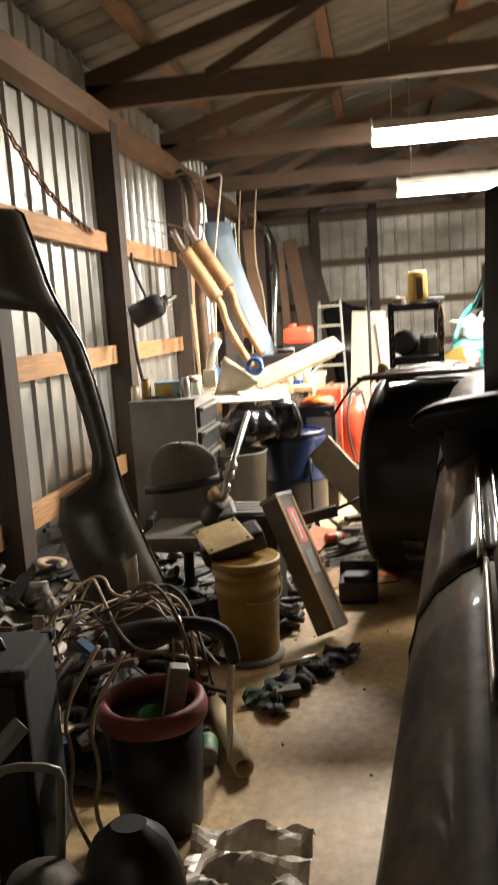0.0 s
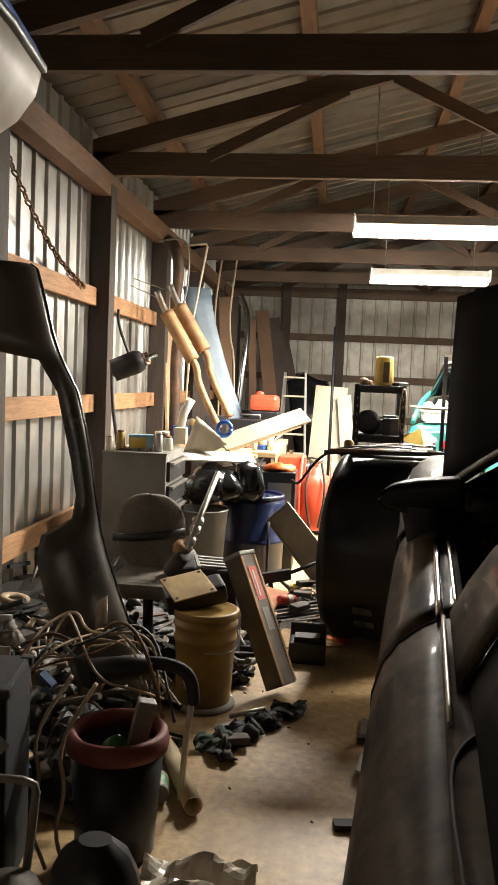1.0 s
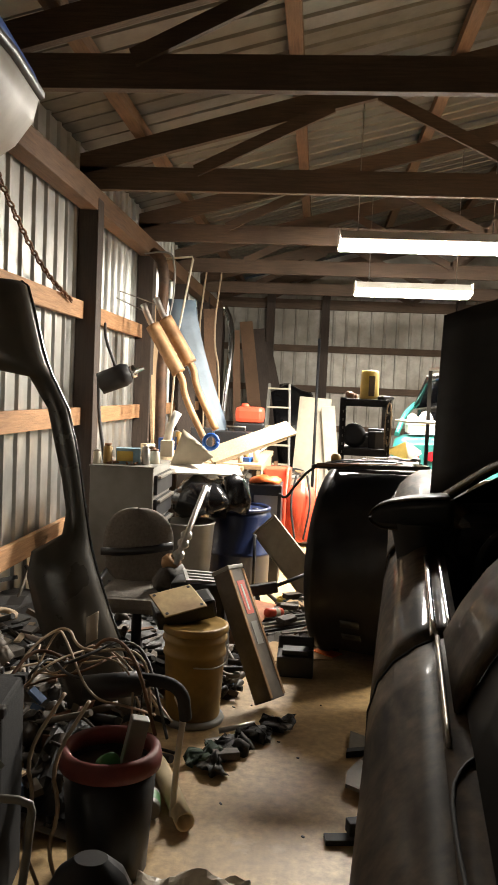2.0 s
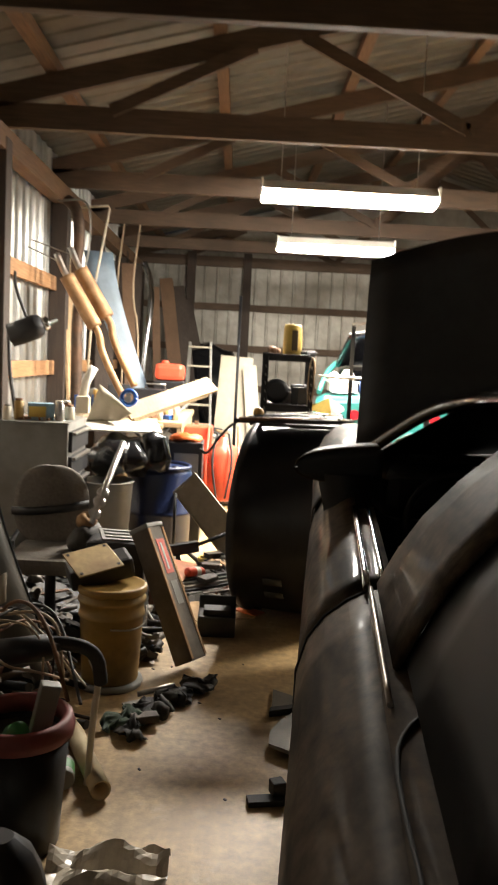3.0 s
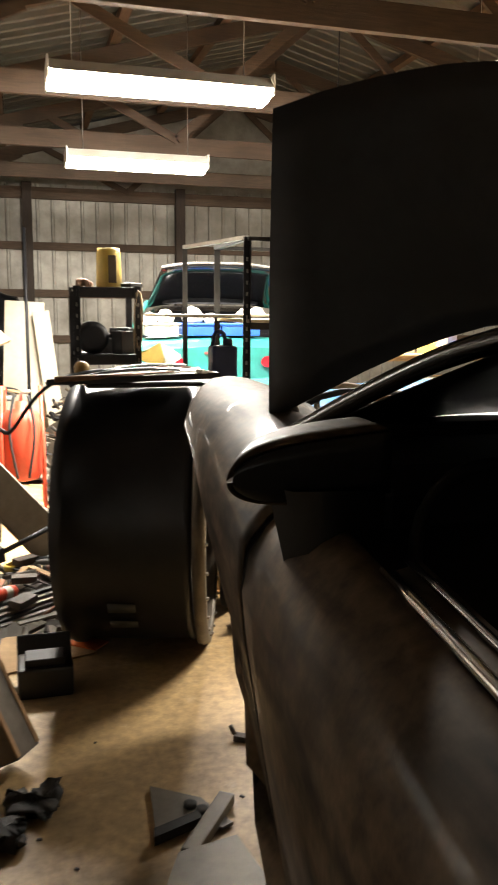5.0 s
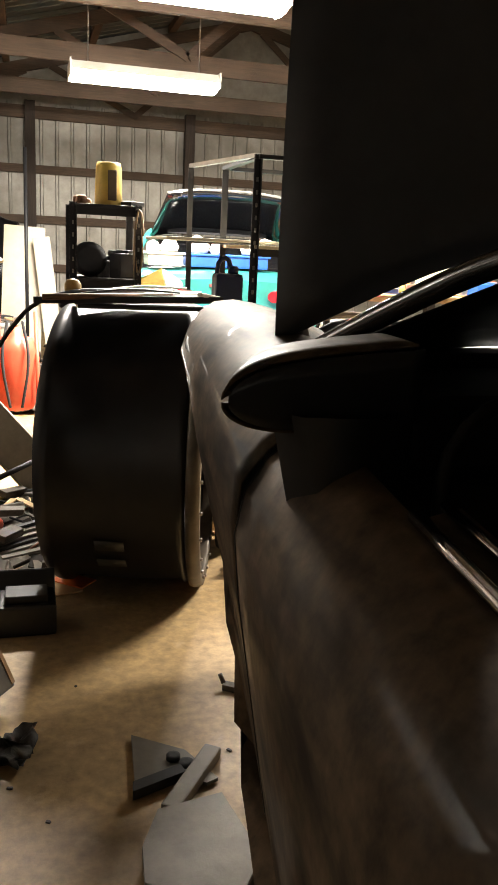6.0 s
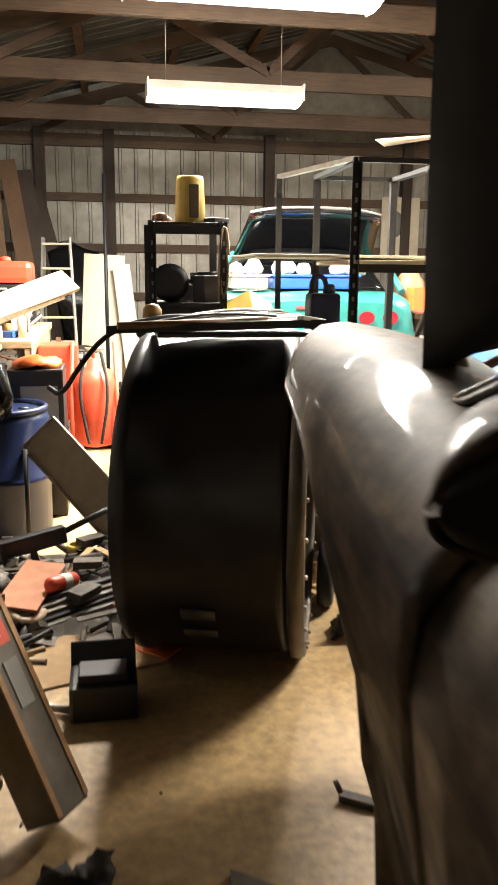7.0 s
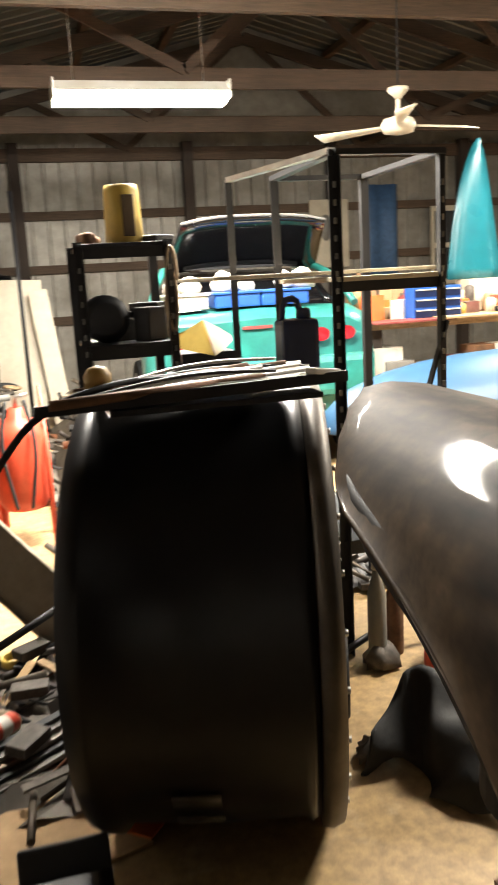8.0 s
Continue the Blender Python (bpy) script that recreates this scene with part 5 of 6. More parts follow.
part("body", lathe([(0.125, 0), (0.13, 0.01), (0.155, 0.37), (0.15, 0.37), (0.12, 0.05), (0.001, 0.05)], n=36), BLACK_PLASTIC, bn)
part("rim", lathe([(0.156, 0.355), (0.168, 0.36), (0.172, 0.385), (0.165, 0.415), (0.150, 0.425), (0.135, 0.415), (0.132, 0.39), (0.148, 0.36), (0.156, 0.355)], n=40, cap=False), DULL_RED, bn, "faded red ring rim")
solo("junk_board", lathe([(0.001, 0.30), (0.14, 0.30), (0.14, 0.345), (0.001, 0.35)], at=(-0.49, 2.64, 0), n=20), JUNK, "grimy scrap filling the bin", "scrap")
solo("square_tin", box((-0.41, 2.62, 0.43), (0.06, 0.05, 0.20), rot=rot(0, 12, 20), bevel=0.006), GREY_ENAMEL, "dull grey square tin standing in the bin", "tin")
solo("label_tin", lathe([(0.03, 0), (0.03, 0.10), (0.001, 0.10)], at=(-0.50, 2.60, 0.37), turn=rot(50, 40, 0), n=16), GREEN, "small green-labelled tin in the bin", "tin")
solo("round_cap", lathe([(0.001, 0), (0.035, 0), (0.035, 0.012), (0.001, 0.014)], at=(-0.54, 2.55, 0.365), n=16), CREAM, "pale round cap in the bin", "cap")
solo("cardboard_tube", lathe([(0.033, -0.26), (0.036, -0.26), (0.036, 0.26), (0.033, 0.26), (0.028, 0.255), (0.028, -0.255), (0.033, -0.26)], at=(-0.37, 3.13, 0.037), turn=rot(90, 0, 23), n=24, cap=False), mat("pale_card_tube", (0.66, 0.53, 0.32), 0.7, 0, 0.12, 16, 0.05), "pale cardboard tube lying on the floor", "tube")
tn = thing("tin_can", "tin can with a pale green label on the floor", "tin", (-0.42, 3.0, 0.04))
part("can", lathe([(0.036, -0.06), (0.038, -0.055), (0.038, 0.055), (0.034, 0.06)], turn=rot(90, 0, 12), n=20), GREY_ENAMEL, tn)
part("label_band", lathe([(0.0385, -0.035), (0.0390, 0.03)], turn=rot(90, 0, 12), n=20, cap=False), GREEN, tn, "faded green band")
for k in range(11):
    a = random.random
    p0 = Vector((-0.95 + 0.1 * a(), 2.7 + 0.5 * a(), 0.42 + 0.2 * a()))
    pts = [p0]
    for j in range(5):
        pts.append(Vector((-0.95 + 0.12 * j + 0.16 * a(), 2.75 + 0.4 * a(), 0.50 + 0.18 * a())))
    pts[-1].z = 0.40
    solo("loose_cable", tube(pts, 0.003 + 0.004 * a(), 7, smooth_steps=3), (WIRE_TAN, WIRE_DARK, WIRE_TAN, RUST)[k % 4], "tangled cable draped over the junk", "cable", "tangled cables")
for k, (x, y) in enumerate(((-0.62, 2.45), (-0.72, 2.5))):
    solo("loose_cable", tube([(x + 0.05, y + 0.2, 0.56), (x - 0.02, y + 0.02, 0.42), (x + 0.03, y - 0.02, 0.3), (x - 0.02, y, 0.15), (x + 0.05, y - 0.02, 0.01)], 0.007, 7, smooth_steps=2), WIRE_TAN, "thin pale cable hanging to the floor", "cable", "tangled cables")
solo("rubber_elbow", tube([(-0.62, 2.95, 0.52), (-0.40, 2.9, 0.56), (-0.30, 2.92, 0.52), (-0.29, 2.95, 0.40)], 0.024, 12, smooth_steps=2), RUBBER, "black rubber radiator hose elbow", "hose")
solo("canister", lathe([(0.001, -0.11), (0.045, -0.105), (0.045, 0.10), (0.02, 0.11), (0.02, 0.13), (0.001, 0.13)], at=(-0.55, 2.88, 0.53), turn=rot(0, 84, 10), n=20), BLACK_PLASTIC, "black ribbed canister on the junk", "canister")
solo("pale_tub", tube([(-0.33, 2.96, 0.02), (-0.31, 2.94, 0.3), (-0.30, 2.98, 0.40), (-0.35, 3.1, 0.42)], 0.012, 8, smooth_steps=2), CREAM, "pale plastic handle of a buried tub", "handle")
MATTE_BLACK = mat("matte_black_vinyl", (0.010, 0.010, 0.010), 0.85, 0, 0.4, 40, 0.15)
bc = thing("black_case", "tall black speaker-like case on the floor", "case", (-0.92, 2.42, 0))
bc.rotation_euler = (0, 0, radians(8))
part("cabinet", box((0, 0, 0.33), (0.34, 0.30, 0.66), bevel=0.012), MATTE_BLACK, bc)
part("grille", box((0, -0.154, 0.33), (0.29, 0.012, 0.58), bevel=0.004), RUBBER, bc, "black cloth grille")
part("handle", tube([(-0.07, 0, 0.66), (-0.06, 0, 0.70), (0.06, 0, 0.70), (0.07, 0, 0.66)], 0.009, 8, smooth_steps=1), BLACK_PLASTIC, bc)
for a in (-1, 1):
    for b in (-1, 1):
        part("corner_cap", box((a * 0.158, b * 0.138, 0.648), (0.04, 0.04, 0.03), bevel=0.006), BLACK_PLASTIC, bc)
rw = []
for s in np.linspace(0, 1, 10):
    z = 0.36 * s
    w = 0.13 * (1 - max(0, s - 0.45) ** 2.2 * 3.0) ** 0.5 if s < 0.95 else 0.045
    rw.append([(-0.40 + w * math.cos(a), 2.10 + 0.11 * (w / 0.13) * math.sin(a), z) for a in np.linspace(0, 2 * math.pi, 21)])
bmc = grid(rw)
bmc.faces.new([bmc.verts.new(p) for p in rw[-1][:-1]])
solo("rounded_case", bmc, BLACK_PLASTIC, "black round-topped plastic housing on the floor", "housing")
solo("rounded_case", lathe([(0.11, 0), (0.12, 0.02), (0.12, 0.16), (0.08, 0.24), (0.001, 0.27)], at=(-0.62, 2.05, 0), n=24), JUNK, "dusty black dome housing on the floor", "housing")
solo("tube_frame", tube([(-0.78, 2.1, 0.0), (-0.75, 2.1, 0.46), (-0.70, 2.1, 0.50), (-0.58, 2.12, 0.49), (-0.57, 2.12, 0.45), (-0.63, 2.14, 0.0)], 0.012, 8, smooth_steps=1), GREY_ENAMEL, "bent grey steel tube frame", "frame")
solo("grey_channel", bar((-0.95, 1.95, 0.30), (-0.70, 2.2, 0.56), 0.05, 0.03), GREY_ENAMEL, "grey steel channel propped on the junk", "channel")
bmf = bmesh.new()
rowsf = [[(-0.36 + 0.36 * u, 2.22 + 0.36 * v, 0.012 + 0.11 * abs(noise.noise(Vector((u * 3, v * 3, 1.0)))) + 0.022 * abs(noise.noise(Vector((u * 9, v * 9, 5.0))))) for u in np.linspace(0, 1, 22)] for v in np.linspace(0, 1, 20)]
solo("plastic_sheet", grid(rowsf, bmf, smooth=False, thick=0.002), FILM, "crumpled dusty clear plastic sheet on the floor", "sheet")

# pale timber and plastic over the barrel
solo("pale_plank", bar((-0.72, 6.48, 1.075), (-0.08, 6.98, 1.32), 0.16, 0.022, up=(0.1, -0.6, 0.6)), PINE, "long pale plank lying across the pile", "plank")
solo("pale_plank", bar((-0.66, 6.44, 1.03), (-0.12, 6.90, 1.235), 0.035, 0.03), PINE, "narrow pale batten under the plank", "plank")
solo("white_fairing", grid([[(-1.00 + 0.10 * v + 0.25 * u, 6.30 + 0.05 * math.sin(3 * u), 1.00 + 0.30 * v - 0.24 * u * v + 0.03 * u) for u in np.linspace(0, 1, 6)] for v in np.linspace(0, 1, 6)], thick=0.006), CREAM, "cream plastic fairing lying on the bag", "fairing")
solo("white_fairing", bar((-1.05, 6.2, 1.0), (-0.45, 6.4, 0.985), 0.22, 0.012, up=(0, -0.3, 1)), WHITE, "flat white plastic trim on the bag", "trim")
solo("blue_ring", tube([(-0.70 + 0.055 * math.cos(a), 6.45 + 0.02 * math.sin(a), 1.20 + 0.055 * math.sin(a)) for a in np.linspace(0, 2 * math.pi, 21)], 0.018, 8), BLUE, "bright blue plastic ring on the pile", "ring")
solo("white_pipe", tube([(-1.12, 6.6, 0.966), (-1.06, 6.6, 1.30), (-1.0, 6.6, 1.42)], 0.035, 10), WHITE, "white plastic pipe standing behind the chest", "pipe")
solo("cream_block", box((-1.05, 6.45, 1.13), (0.10, 0.08, 0.13), bevel=0.008), CREAM, "cream plastic block behind the chest", "block")
st = thing("side_stand", "dark timber stand holding the pile up", "stand", (-0.85, 6.75, 0))
part("top", box((0, 0, 0.95), (0.75, 0.5, 0.03)), PLY, st)
for a in (-0.34, 0.34):
    for b in (-0.22, 0.22):
        part("leg", box((a, b, 0.47), (0.05, 0.05, 0.94)), LUMBER_Z, st)
sm = thing("small_cabinet", "dark small cabinet with an orange rag on top", "cabinet", (-0.28, 6.95, 0))
part("body", box((0, 0, 0.42), (0.30, 0.34, 0.84), bevel=0.01), BLACK_PLASTIC, sm)
part("face", box((0.02, -0.173, 0.55), (0.20, 0.008, 0.4)), GREY_ENAMEL, sm)
solo("orange_rag", crumple(lathe([(0.001, 0), (0.13, 0.004), (0.14, 0.03), (0.06, 0.05), (0.001, 0.055)], at=(-0.28, 6.93, 0.842), n=24), 0.03, 20, 6), ORANGE, "crumpled orange cloth on the cabinet", "cloth")
# on the bench
tb_ = thing("tool_box", "black tool box on the workbench", "tool box", (-0.72, 8.6, 0.945))
part("body", box((0, 0, 0.12), (0.42, 0.26, 0.24), bevel=0.01), BLACK_STEEL, tb_)
part("handle", tube([(-0.1, 0, 0.24), (-0.1, 0, 0.29), (0.1, 0, 0.29), (0.1, 0, 0.24)], 0.01, 8), STEEL, tb_)
rc = thing("red_engine_cover", "red plastic engine cover on the bench", "cover", (-0.62, 9.15, 0.945))
part("base", box((0, 0, 0.16), (0.34, 0.26, 0.32), bevel=0.02), BLACK_PLASTIC, rc)
part("cover", box((0, 0, 0.41), (0.32, 0.26, 0.18), bevel=0.05), RED, rc, "bright red cover")
part("knob", lathe([(0.05, 0.49), (0.04, 0.53), (0.001, 0.54)], at=(-0.06, 0, 0), n=16), RED, rc)
wj = thing("white_jug", "white plastic jug on the bench edge", "jug", (-0.50, 8.3, 0.945))
part("body", box((0, 0, 0.11), (0.12, 0.10, 0.22), bevel=0.02), WHITE, wj)
part("cap", lathe([(0.025, 0.22), (0.025, 0.25), (0.001, 0.25)], n=14), WHITE, wj)
part("handle", tube([(0.05, 0, 0.2), (0.09, 0, 0.17), (0.055, 0, 0.08)], 0.01, 8, smooth_steps=1), WHITE, wj)
for k in range(46):
    a = random.random()
    x, y = random.uniform(-1.5, -0.42), random.uniform(7.5, 9.3)
    h = random.uniform(0.04, 0.2)
    m_ = (JUNK, STEEL, RUST, BLACK_PLASTIC, CREAM, GREY_ENAMEL, OCHRE, BLUE)[k % 8]
    if a < 0.35:
        solo("workshop_tin", lathe([(0.02 + 0.05 * a, 0), (0.02 + 0.05 * a, h), (0.01, h + 0.008)], at=(x, y, 0.946), n=14), m_, "tin among the clutter on the bench", "tin", "bench clutter")
    elif a < 0.7:
        solo("small_box", box((x, y, 0.946 + h / 2), (0.05 + 0.12 * a, 0.08, h), rot=rot(0, 0, 90 * a), bevel=0.005), m_, "small box among the clutter on the bench", "box", "bench clutter")
    else:
        solo("bar_tool", tube([(x, y, 0.955), (x + 0.2 * (a - 0.5), y + 0.2, 0.962 + 0.3 * (a - 0.7))], 0.012, 8), m_, "steel tool among the clutter on the bench", "tool", "bench clutter")
solo("monitor", box((-1.0, 8.0, 1.19), (0.22, 0.03, 0.28), rot=rot(-8, 0, 14), bevel=0.008), BLACK_PLASTIC, "small black screen standing on the bench", "screen").location.z = -0.09

# dark tarp and things heaped along the back wall
solo("dark_tarp", crumple(grid([[(-0.95 + 1.1 * u, 13.6 + 0.7 * v, (1.75 - 0.25 * abs(2 * u - 1) ** 2) * (1 - (1 - v) ** 4)) for u in np.linspace(0, 1, 16)] for v in np.linspace(0, 1, 14)], thick=0.01), 0.12, 3.0, 3), BAG, "black tarp thrown over machinery at the back", "tarp")
PILE = ((-0.6, 0.0, 9.8, 11.0, 0.5), (-0.2, 0.2, 8.7, 9.4, 0.2), (0.35, 0.85, 7.3, 8.2, 0.4), (0.5, 0.85, 9.5, 11.0, 0.38))


def scrap(k, x, y, z, group, size=1.0):
    """One loose piece of scrap, of one of six kinds."""
    a = random.random()
    m_ = random.choice((JUNK, JUNK, STEEL, RUST, BLACK_PLASTIC, RUBBER, GREY_ENAMEL, WIRE_TAN, CARDBOARD, PLY))
    t = 360 * random.random()
    s = size * random.uniform(0.7, 1.3)
    kind = k % 6
    if kind == 0:
        return solo("scrap_pipe", tube([(x - 0.09 * s, y, z + 0.02), (x + 0.09 * s, y + 0.1 * (a - 0.5), z + 0.02 + 0.05 * a)], 0.014 * s, 8), m_, "short scrap pipe on the pile", "pipe", group)
    if kind == 1:
        return solo("scrap_box", box((x, y, z + 0.03 * s), (0.11 * s, 0.06 * s, 0.03 * s), rot=rot(8 * a, 0, t), bevel=0.004), JUNK, "small grimy box on the pile", "box", group)
    if kind == 2:
        return solo("scrap_ring", lathe([(0.05 * s, 0), (0.065 * s, 0.004), (0.065 * s, 0.022), (0.05 * s, 0.026), (0.03 * s, 0.02), (0.03 * s, 0.004), (0.05 * s, 0)], at=(x, y, z), turn=rot(12 * a, 10, 0), n=18, cap=False), m_, "worn ring part on the pile", "ring", group)
    if kind == 3:
        return solo("scrap_strip", box((x, y, z + 0.008), (0.26 * s, 0.035, 0.008), rot=rot(0, 6 * a, t), bevel=0.001), m_, "flat metal strip on the pile", "strip", group)
    if kind == 4:
        return solo("scrap_bracket", bar((x, y, z + 0.01), (x + 0.08 * s, y + 0.05 * (a - 0.5), z + 0.01), 0.05, 0.01, bar((x, y, z), (x, y + 0.01, z + 0.10 * s), 0.05, 0.01)), m_, "bent steel bracket on the pile", "bracket", group)
    return solo("scrap_lump", crumple(lathe([(0.001, 0), (0.05 * s, 0.003), (0.055 * s, 0.03 * s), (0.03 * s, 0.06 * s), (0.001, 0.065 * s)], at=(x, y, z), n=18), 0.03, 34, k), JUNK, "greasy lump of parts on the pile", "part", group)


def heap(x0, x1, y0, y1, h, seed, n=260):
    """A heap of unsorted scrap: many small boxes, rods and discs."""
    bm = bmesh.new()
    rnd = random.Random(seed)
    for _ in range(n):
        u, v = rnd.random(), rnd.random()
        hh = h * (1 - u ** 2) if x0 < -0.5 else h * (1 - (2 * u - 1) ** 2)
        z = hh * rnd.random()
        x, y = x0 + (x1 - x0) * u, y0 + (y1 - y0) * v
        r = rot(rnd.uniform(-40, 40), rnd.uniform(-40, 40), rnd.uniform(0, 180))
        if rnd.random() < 0.6:
            s = (rnd.uniform(0.03, 0.20), rnd.uniform(0.01, 0.07), rnd.uniform(0.004, 0.035))
            box((x, y, max(z, 0.03)), s, bm, r)
        else:
            rr = rnd.uniform(0.005, 0.02)
            d = r.to_3x3() @ Vector((rnd.uniform(0.05, 0.16), 0, 0))
            p = Vector((x, y, max(z, 0.04)))
            tube([p - d, p + d], rr, 7, bm)
    # a low mound fills the heap inside
    rows = [[(x0 + (x1 - x0) * u, y0 + (y1 - y0) * v, max(0.0, 0.8 * h * ((1 - u ** 2) if x0 < -0.5 else (1 - (2 * u - 1) ** 2)) * math.sin(math.pi * min(1, 0.1 + v * 0.8)) + 0.05 * noise.noise(Vector((u * 9, v * 9, seed))))) for u in np.linspace(0, 1, 14)] for v in np.linspace(0, 1, 14)]
    grid(rows, bm, smooth=False)
    ob = new("scrap_heap", finish("scrap_heap", bm, HEAPMAT))
    return tagged(ob, "heap of unsorted oily scrap and tools", "scrap heap", kind="stuff")


HEAPMAT = mat("mixed_scrap", (0.10, 0.085, 0.065), 0.6, 0.25, 0.4, 20, 0.2, (0.03, 0.025, 0.02), 0.6, 6)
nt = HEAPMAT.node_tree
geo = nt.nodes.new("ShaderNodeNewGeometry")
rp = nt.nodes.new("ShaderNodeValToRGB")
cols = ((0.0, (0.012, 0.012, 0.012)), (0.35, (0.035, 0.028, 0.023)), (0.62, (0.09, 0.068, 0.045)), (0.78, (0.13, 0.11, 0.085)), (0.88, (0.16, 0.06, 0.025)), (0.94, (0.24, 0.21, 0.17)), (0.98, (0.04, 0.09, 0.19)))
rp.color_ramp.interpolation = "CONSTANT"
for i, (p, c) in enumerate(cols):
    e = rp.color_ramp.elements[i] if i < 2 else rp.color_ramp.elements.new(p)
    e.position, e.color = p, (*c, 1)
nt.links.new(geo.outputs["Random Per Island"], rp.inputs["Fac"])
mx = [n for n in nt.nodes if n.bl_idname == "ShaderNodeMix"][0]
nt.links.new(rp.outputs["Color"], mx.inputs["A"])

heap(-1.75, -0.62, 2.75, 4.2, 0.42, 1, 320)
heap(-1.75, -0.55, 4.2, 5.4, 0.40, 2, 240)
heap(1.25, 1.75, 6.3, 7.3, 0.14, 7, 110)
heap(-0.62, -0.22, 4.15, 5.2, 0.16, 3, 120)
heap(-0.75, 0.35, 5.1, 6.1, 0.10, 4, 150)
heap(-1.2, 0.2, 9.4, 11.8, 0.75, 5, 340)
heap(0.2, 1.0, 7.0, 11.5, 0.55, 6, 320)
heap(-0.3, 0.3, 8.5, 9.6, 0.30, 7, 120)
heap(-0.85, -0.50, 2.8, 3.5, 0.30, 8, 90)
for k in range(70):
    u, v = random.random(), random.random()
    x, y = -1.6 + 1.0 * u, 2.85 + 2.4 * v
    scrap(k, x, y, 0.31 * (1 - u ** 2) + 0.005, "scrap on the left pile")
for k in range(26):
    x, y = random.uniform(-0.62, -0.16), random.uniform(3.45, 4.9)
    if (Vector((x, y)) - Vector((-0.40, 3.90))).length > 0.21:
        scrap(k, x, y, 0.004 if y < 4.2 else 0.10, "scrap on the left pile", 0.8)
for k in range(30):
    scrap(k, random.uniform(-0.65, 0.2), random.uniform(5.1, 6.1), 0.07, "scrap by the drum", 1.0)
for k in range(34):
    x0, x1, y0, y1, h = PILE[k % 4]
    scrap(k, random.uniform(x0, x1), random.uniform(y0, y1), h + 0.05, "scrap at the far end", 1.6)

# floor by the drum
lp = thing("grey_lid_panel", "grey steel lid panel propped on its edge", "panel", (-0.03, 6.22, 0.36))
lp.rotation_euler = (radians(-24), radians(-44), 0)
TAN_ENAMEL = mat("dusty_tan_enamel", (0.34, 0.29, 0.21), 0.5, 0.1, 0.2, 12, 0.06)
part("sheet", box((0, 0, 0), (0.23, 0.022, 0.66), bevel=0.004), TAN_ENAMEL, lp)
for e in (-1, 1):
    part("folded_edge", box((e * 0.108, -0.015, 0), (0.012, 0.02, 0.66), bevel=0.003), TAN_ENAMEL, lp)
part("folded_edge", box((0, -0.015, 0.322), (0.20, 0.02, 0.012), bevel=0.003), TAN_ENAMEL, lp)
solo("lid_prop", tube([(-0.30, 6.3, 0.0), (-0.30, 6.3, 0.5)], 0.012, 8), RUBBER, "black hose standing behind the grey panel", "hose")
tc_ = thing("tool_case", "open black plastic tool case on the floor", "tool case", (0.08, 4.62, 0))
part("body", box((0.0, 0.03, 0.06), (0.21, 0.17, 0.12), bevel=0.012), BLACK_PLASTIC, tc_)
part("lid", box((0.0, 0.13, 0.125), (0.21, 0.025, 0.12), rot=rot(-28, 0, 0), bevel=0.008), BLACK_PLASTIC, tc_)
part("tray", box((0.0, 0.02, 0.135), (0.15, 0.10, 0.03), bevel=0.004), BLACK_STEEL, tc_, "black moulded tray")
solo("axle_rod", tube([(-0.25, 4.72, 0.12), (-0.02, 4.62, 0.12)], 0.012, 10), STEEL, "steel rod resting on the tool case", "rod").location.z = -0.10
solo("terracotta_board", box((-0.21, 5.44, 0.125), (0.17, 0.42, 0.012), rot=rot(4, 6, -12), bevel=0.003), mat("terracotta", (0.46, 0.17, 0.075), 0.7), "terracotta-coloured board lying on the scrap", "board")
sc = thing("spray_can", "red and white spray can on the scrap", "can", (-0.09, 5.42, 0.135))
sc.rotation_euler = (radians(80), 0, radians(-35))
part("body", lathe([(0.03, -0.08), (0.032, -0.075), (0.032, 0.07), (0.02, 0.085), (0.001, 0.085)], n=18), RED, sc)
part("label_band", lathe([(0.0325, -0.04), (0.0328, 0.01)], n=18, cap=False), WHITE, sc, "white band")
for k in range(5):
    solo("trim_strip", bar((-0.42 + 0.05 * k, 5.05 + 0.06 * k, 0.02 + 0.02 * k), (0.20, 5.42 + 0.03 * k, 0.06 + 0.015 * k), 0.03, 0.014), (GREY_ENAMEL, BLACK_PLASTIC, STEEL)[k % 3], "long grey trim strip on the floor", "strip", "trim strips")
solo("cardboard_sheet", box((0.0, 5.05, 0.006), (0.50, 0.42, 0.008), rot=rot(0, 0, 18)), CARDBOARD, "flattened tan cardboard sheet on the floor", "cardboard")
solo("cardboard_sheet", box((0.27, 5.02, 0.016), (0.16, 0.10, 0.006), rot=rot(0, 0, -40)), ORANGE, "torn orange-brown carton flap on the floor", "cardboard")
# Dark gun-like object drawn simply as body, barrel and grip.
dt = thing("gun_like_tool", "black gun-like tool with a long barrel on the scrap", "power tool", (-0.15, 5.75, 0.12))
part("body", bar((-0.22, -0.05, 0.06), (0.06, 0.05, 0.10), 0.05, 0.08, bevel=0.01), BLACK_PLASTIC, dt)
part("barrel", tube([(0.06, 0.05, 0.11), (0.30, 0.14, 0.20)], 0.014, 10), BLACK_STEEL, dt)
part("grip", bar((-0.08, 0.0, 0.05), (-0.05, -0.03, -0.06), 0.04, 0.03, up=(1, 0, 0)), BLACK_PLASTIC, dt)
solo("yellow_tape", lathe([(0.04, 0), (0.05, 0), (0.05, 0.03), (0.04, 0.03), (0.04, 0)], at=(-0.05, 6.05, 0.05), n=20, cap=False), YELLOW, "yellow tape roll on the scrap", "tape")

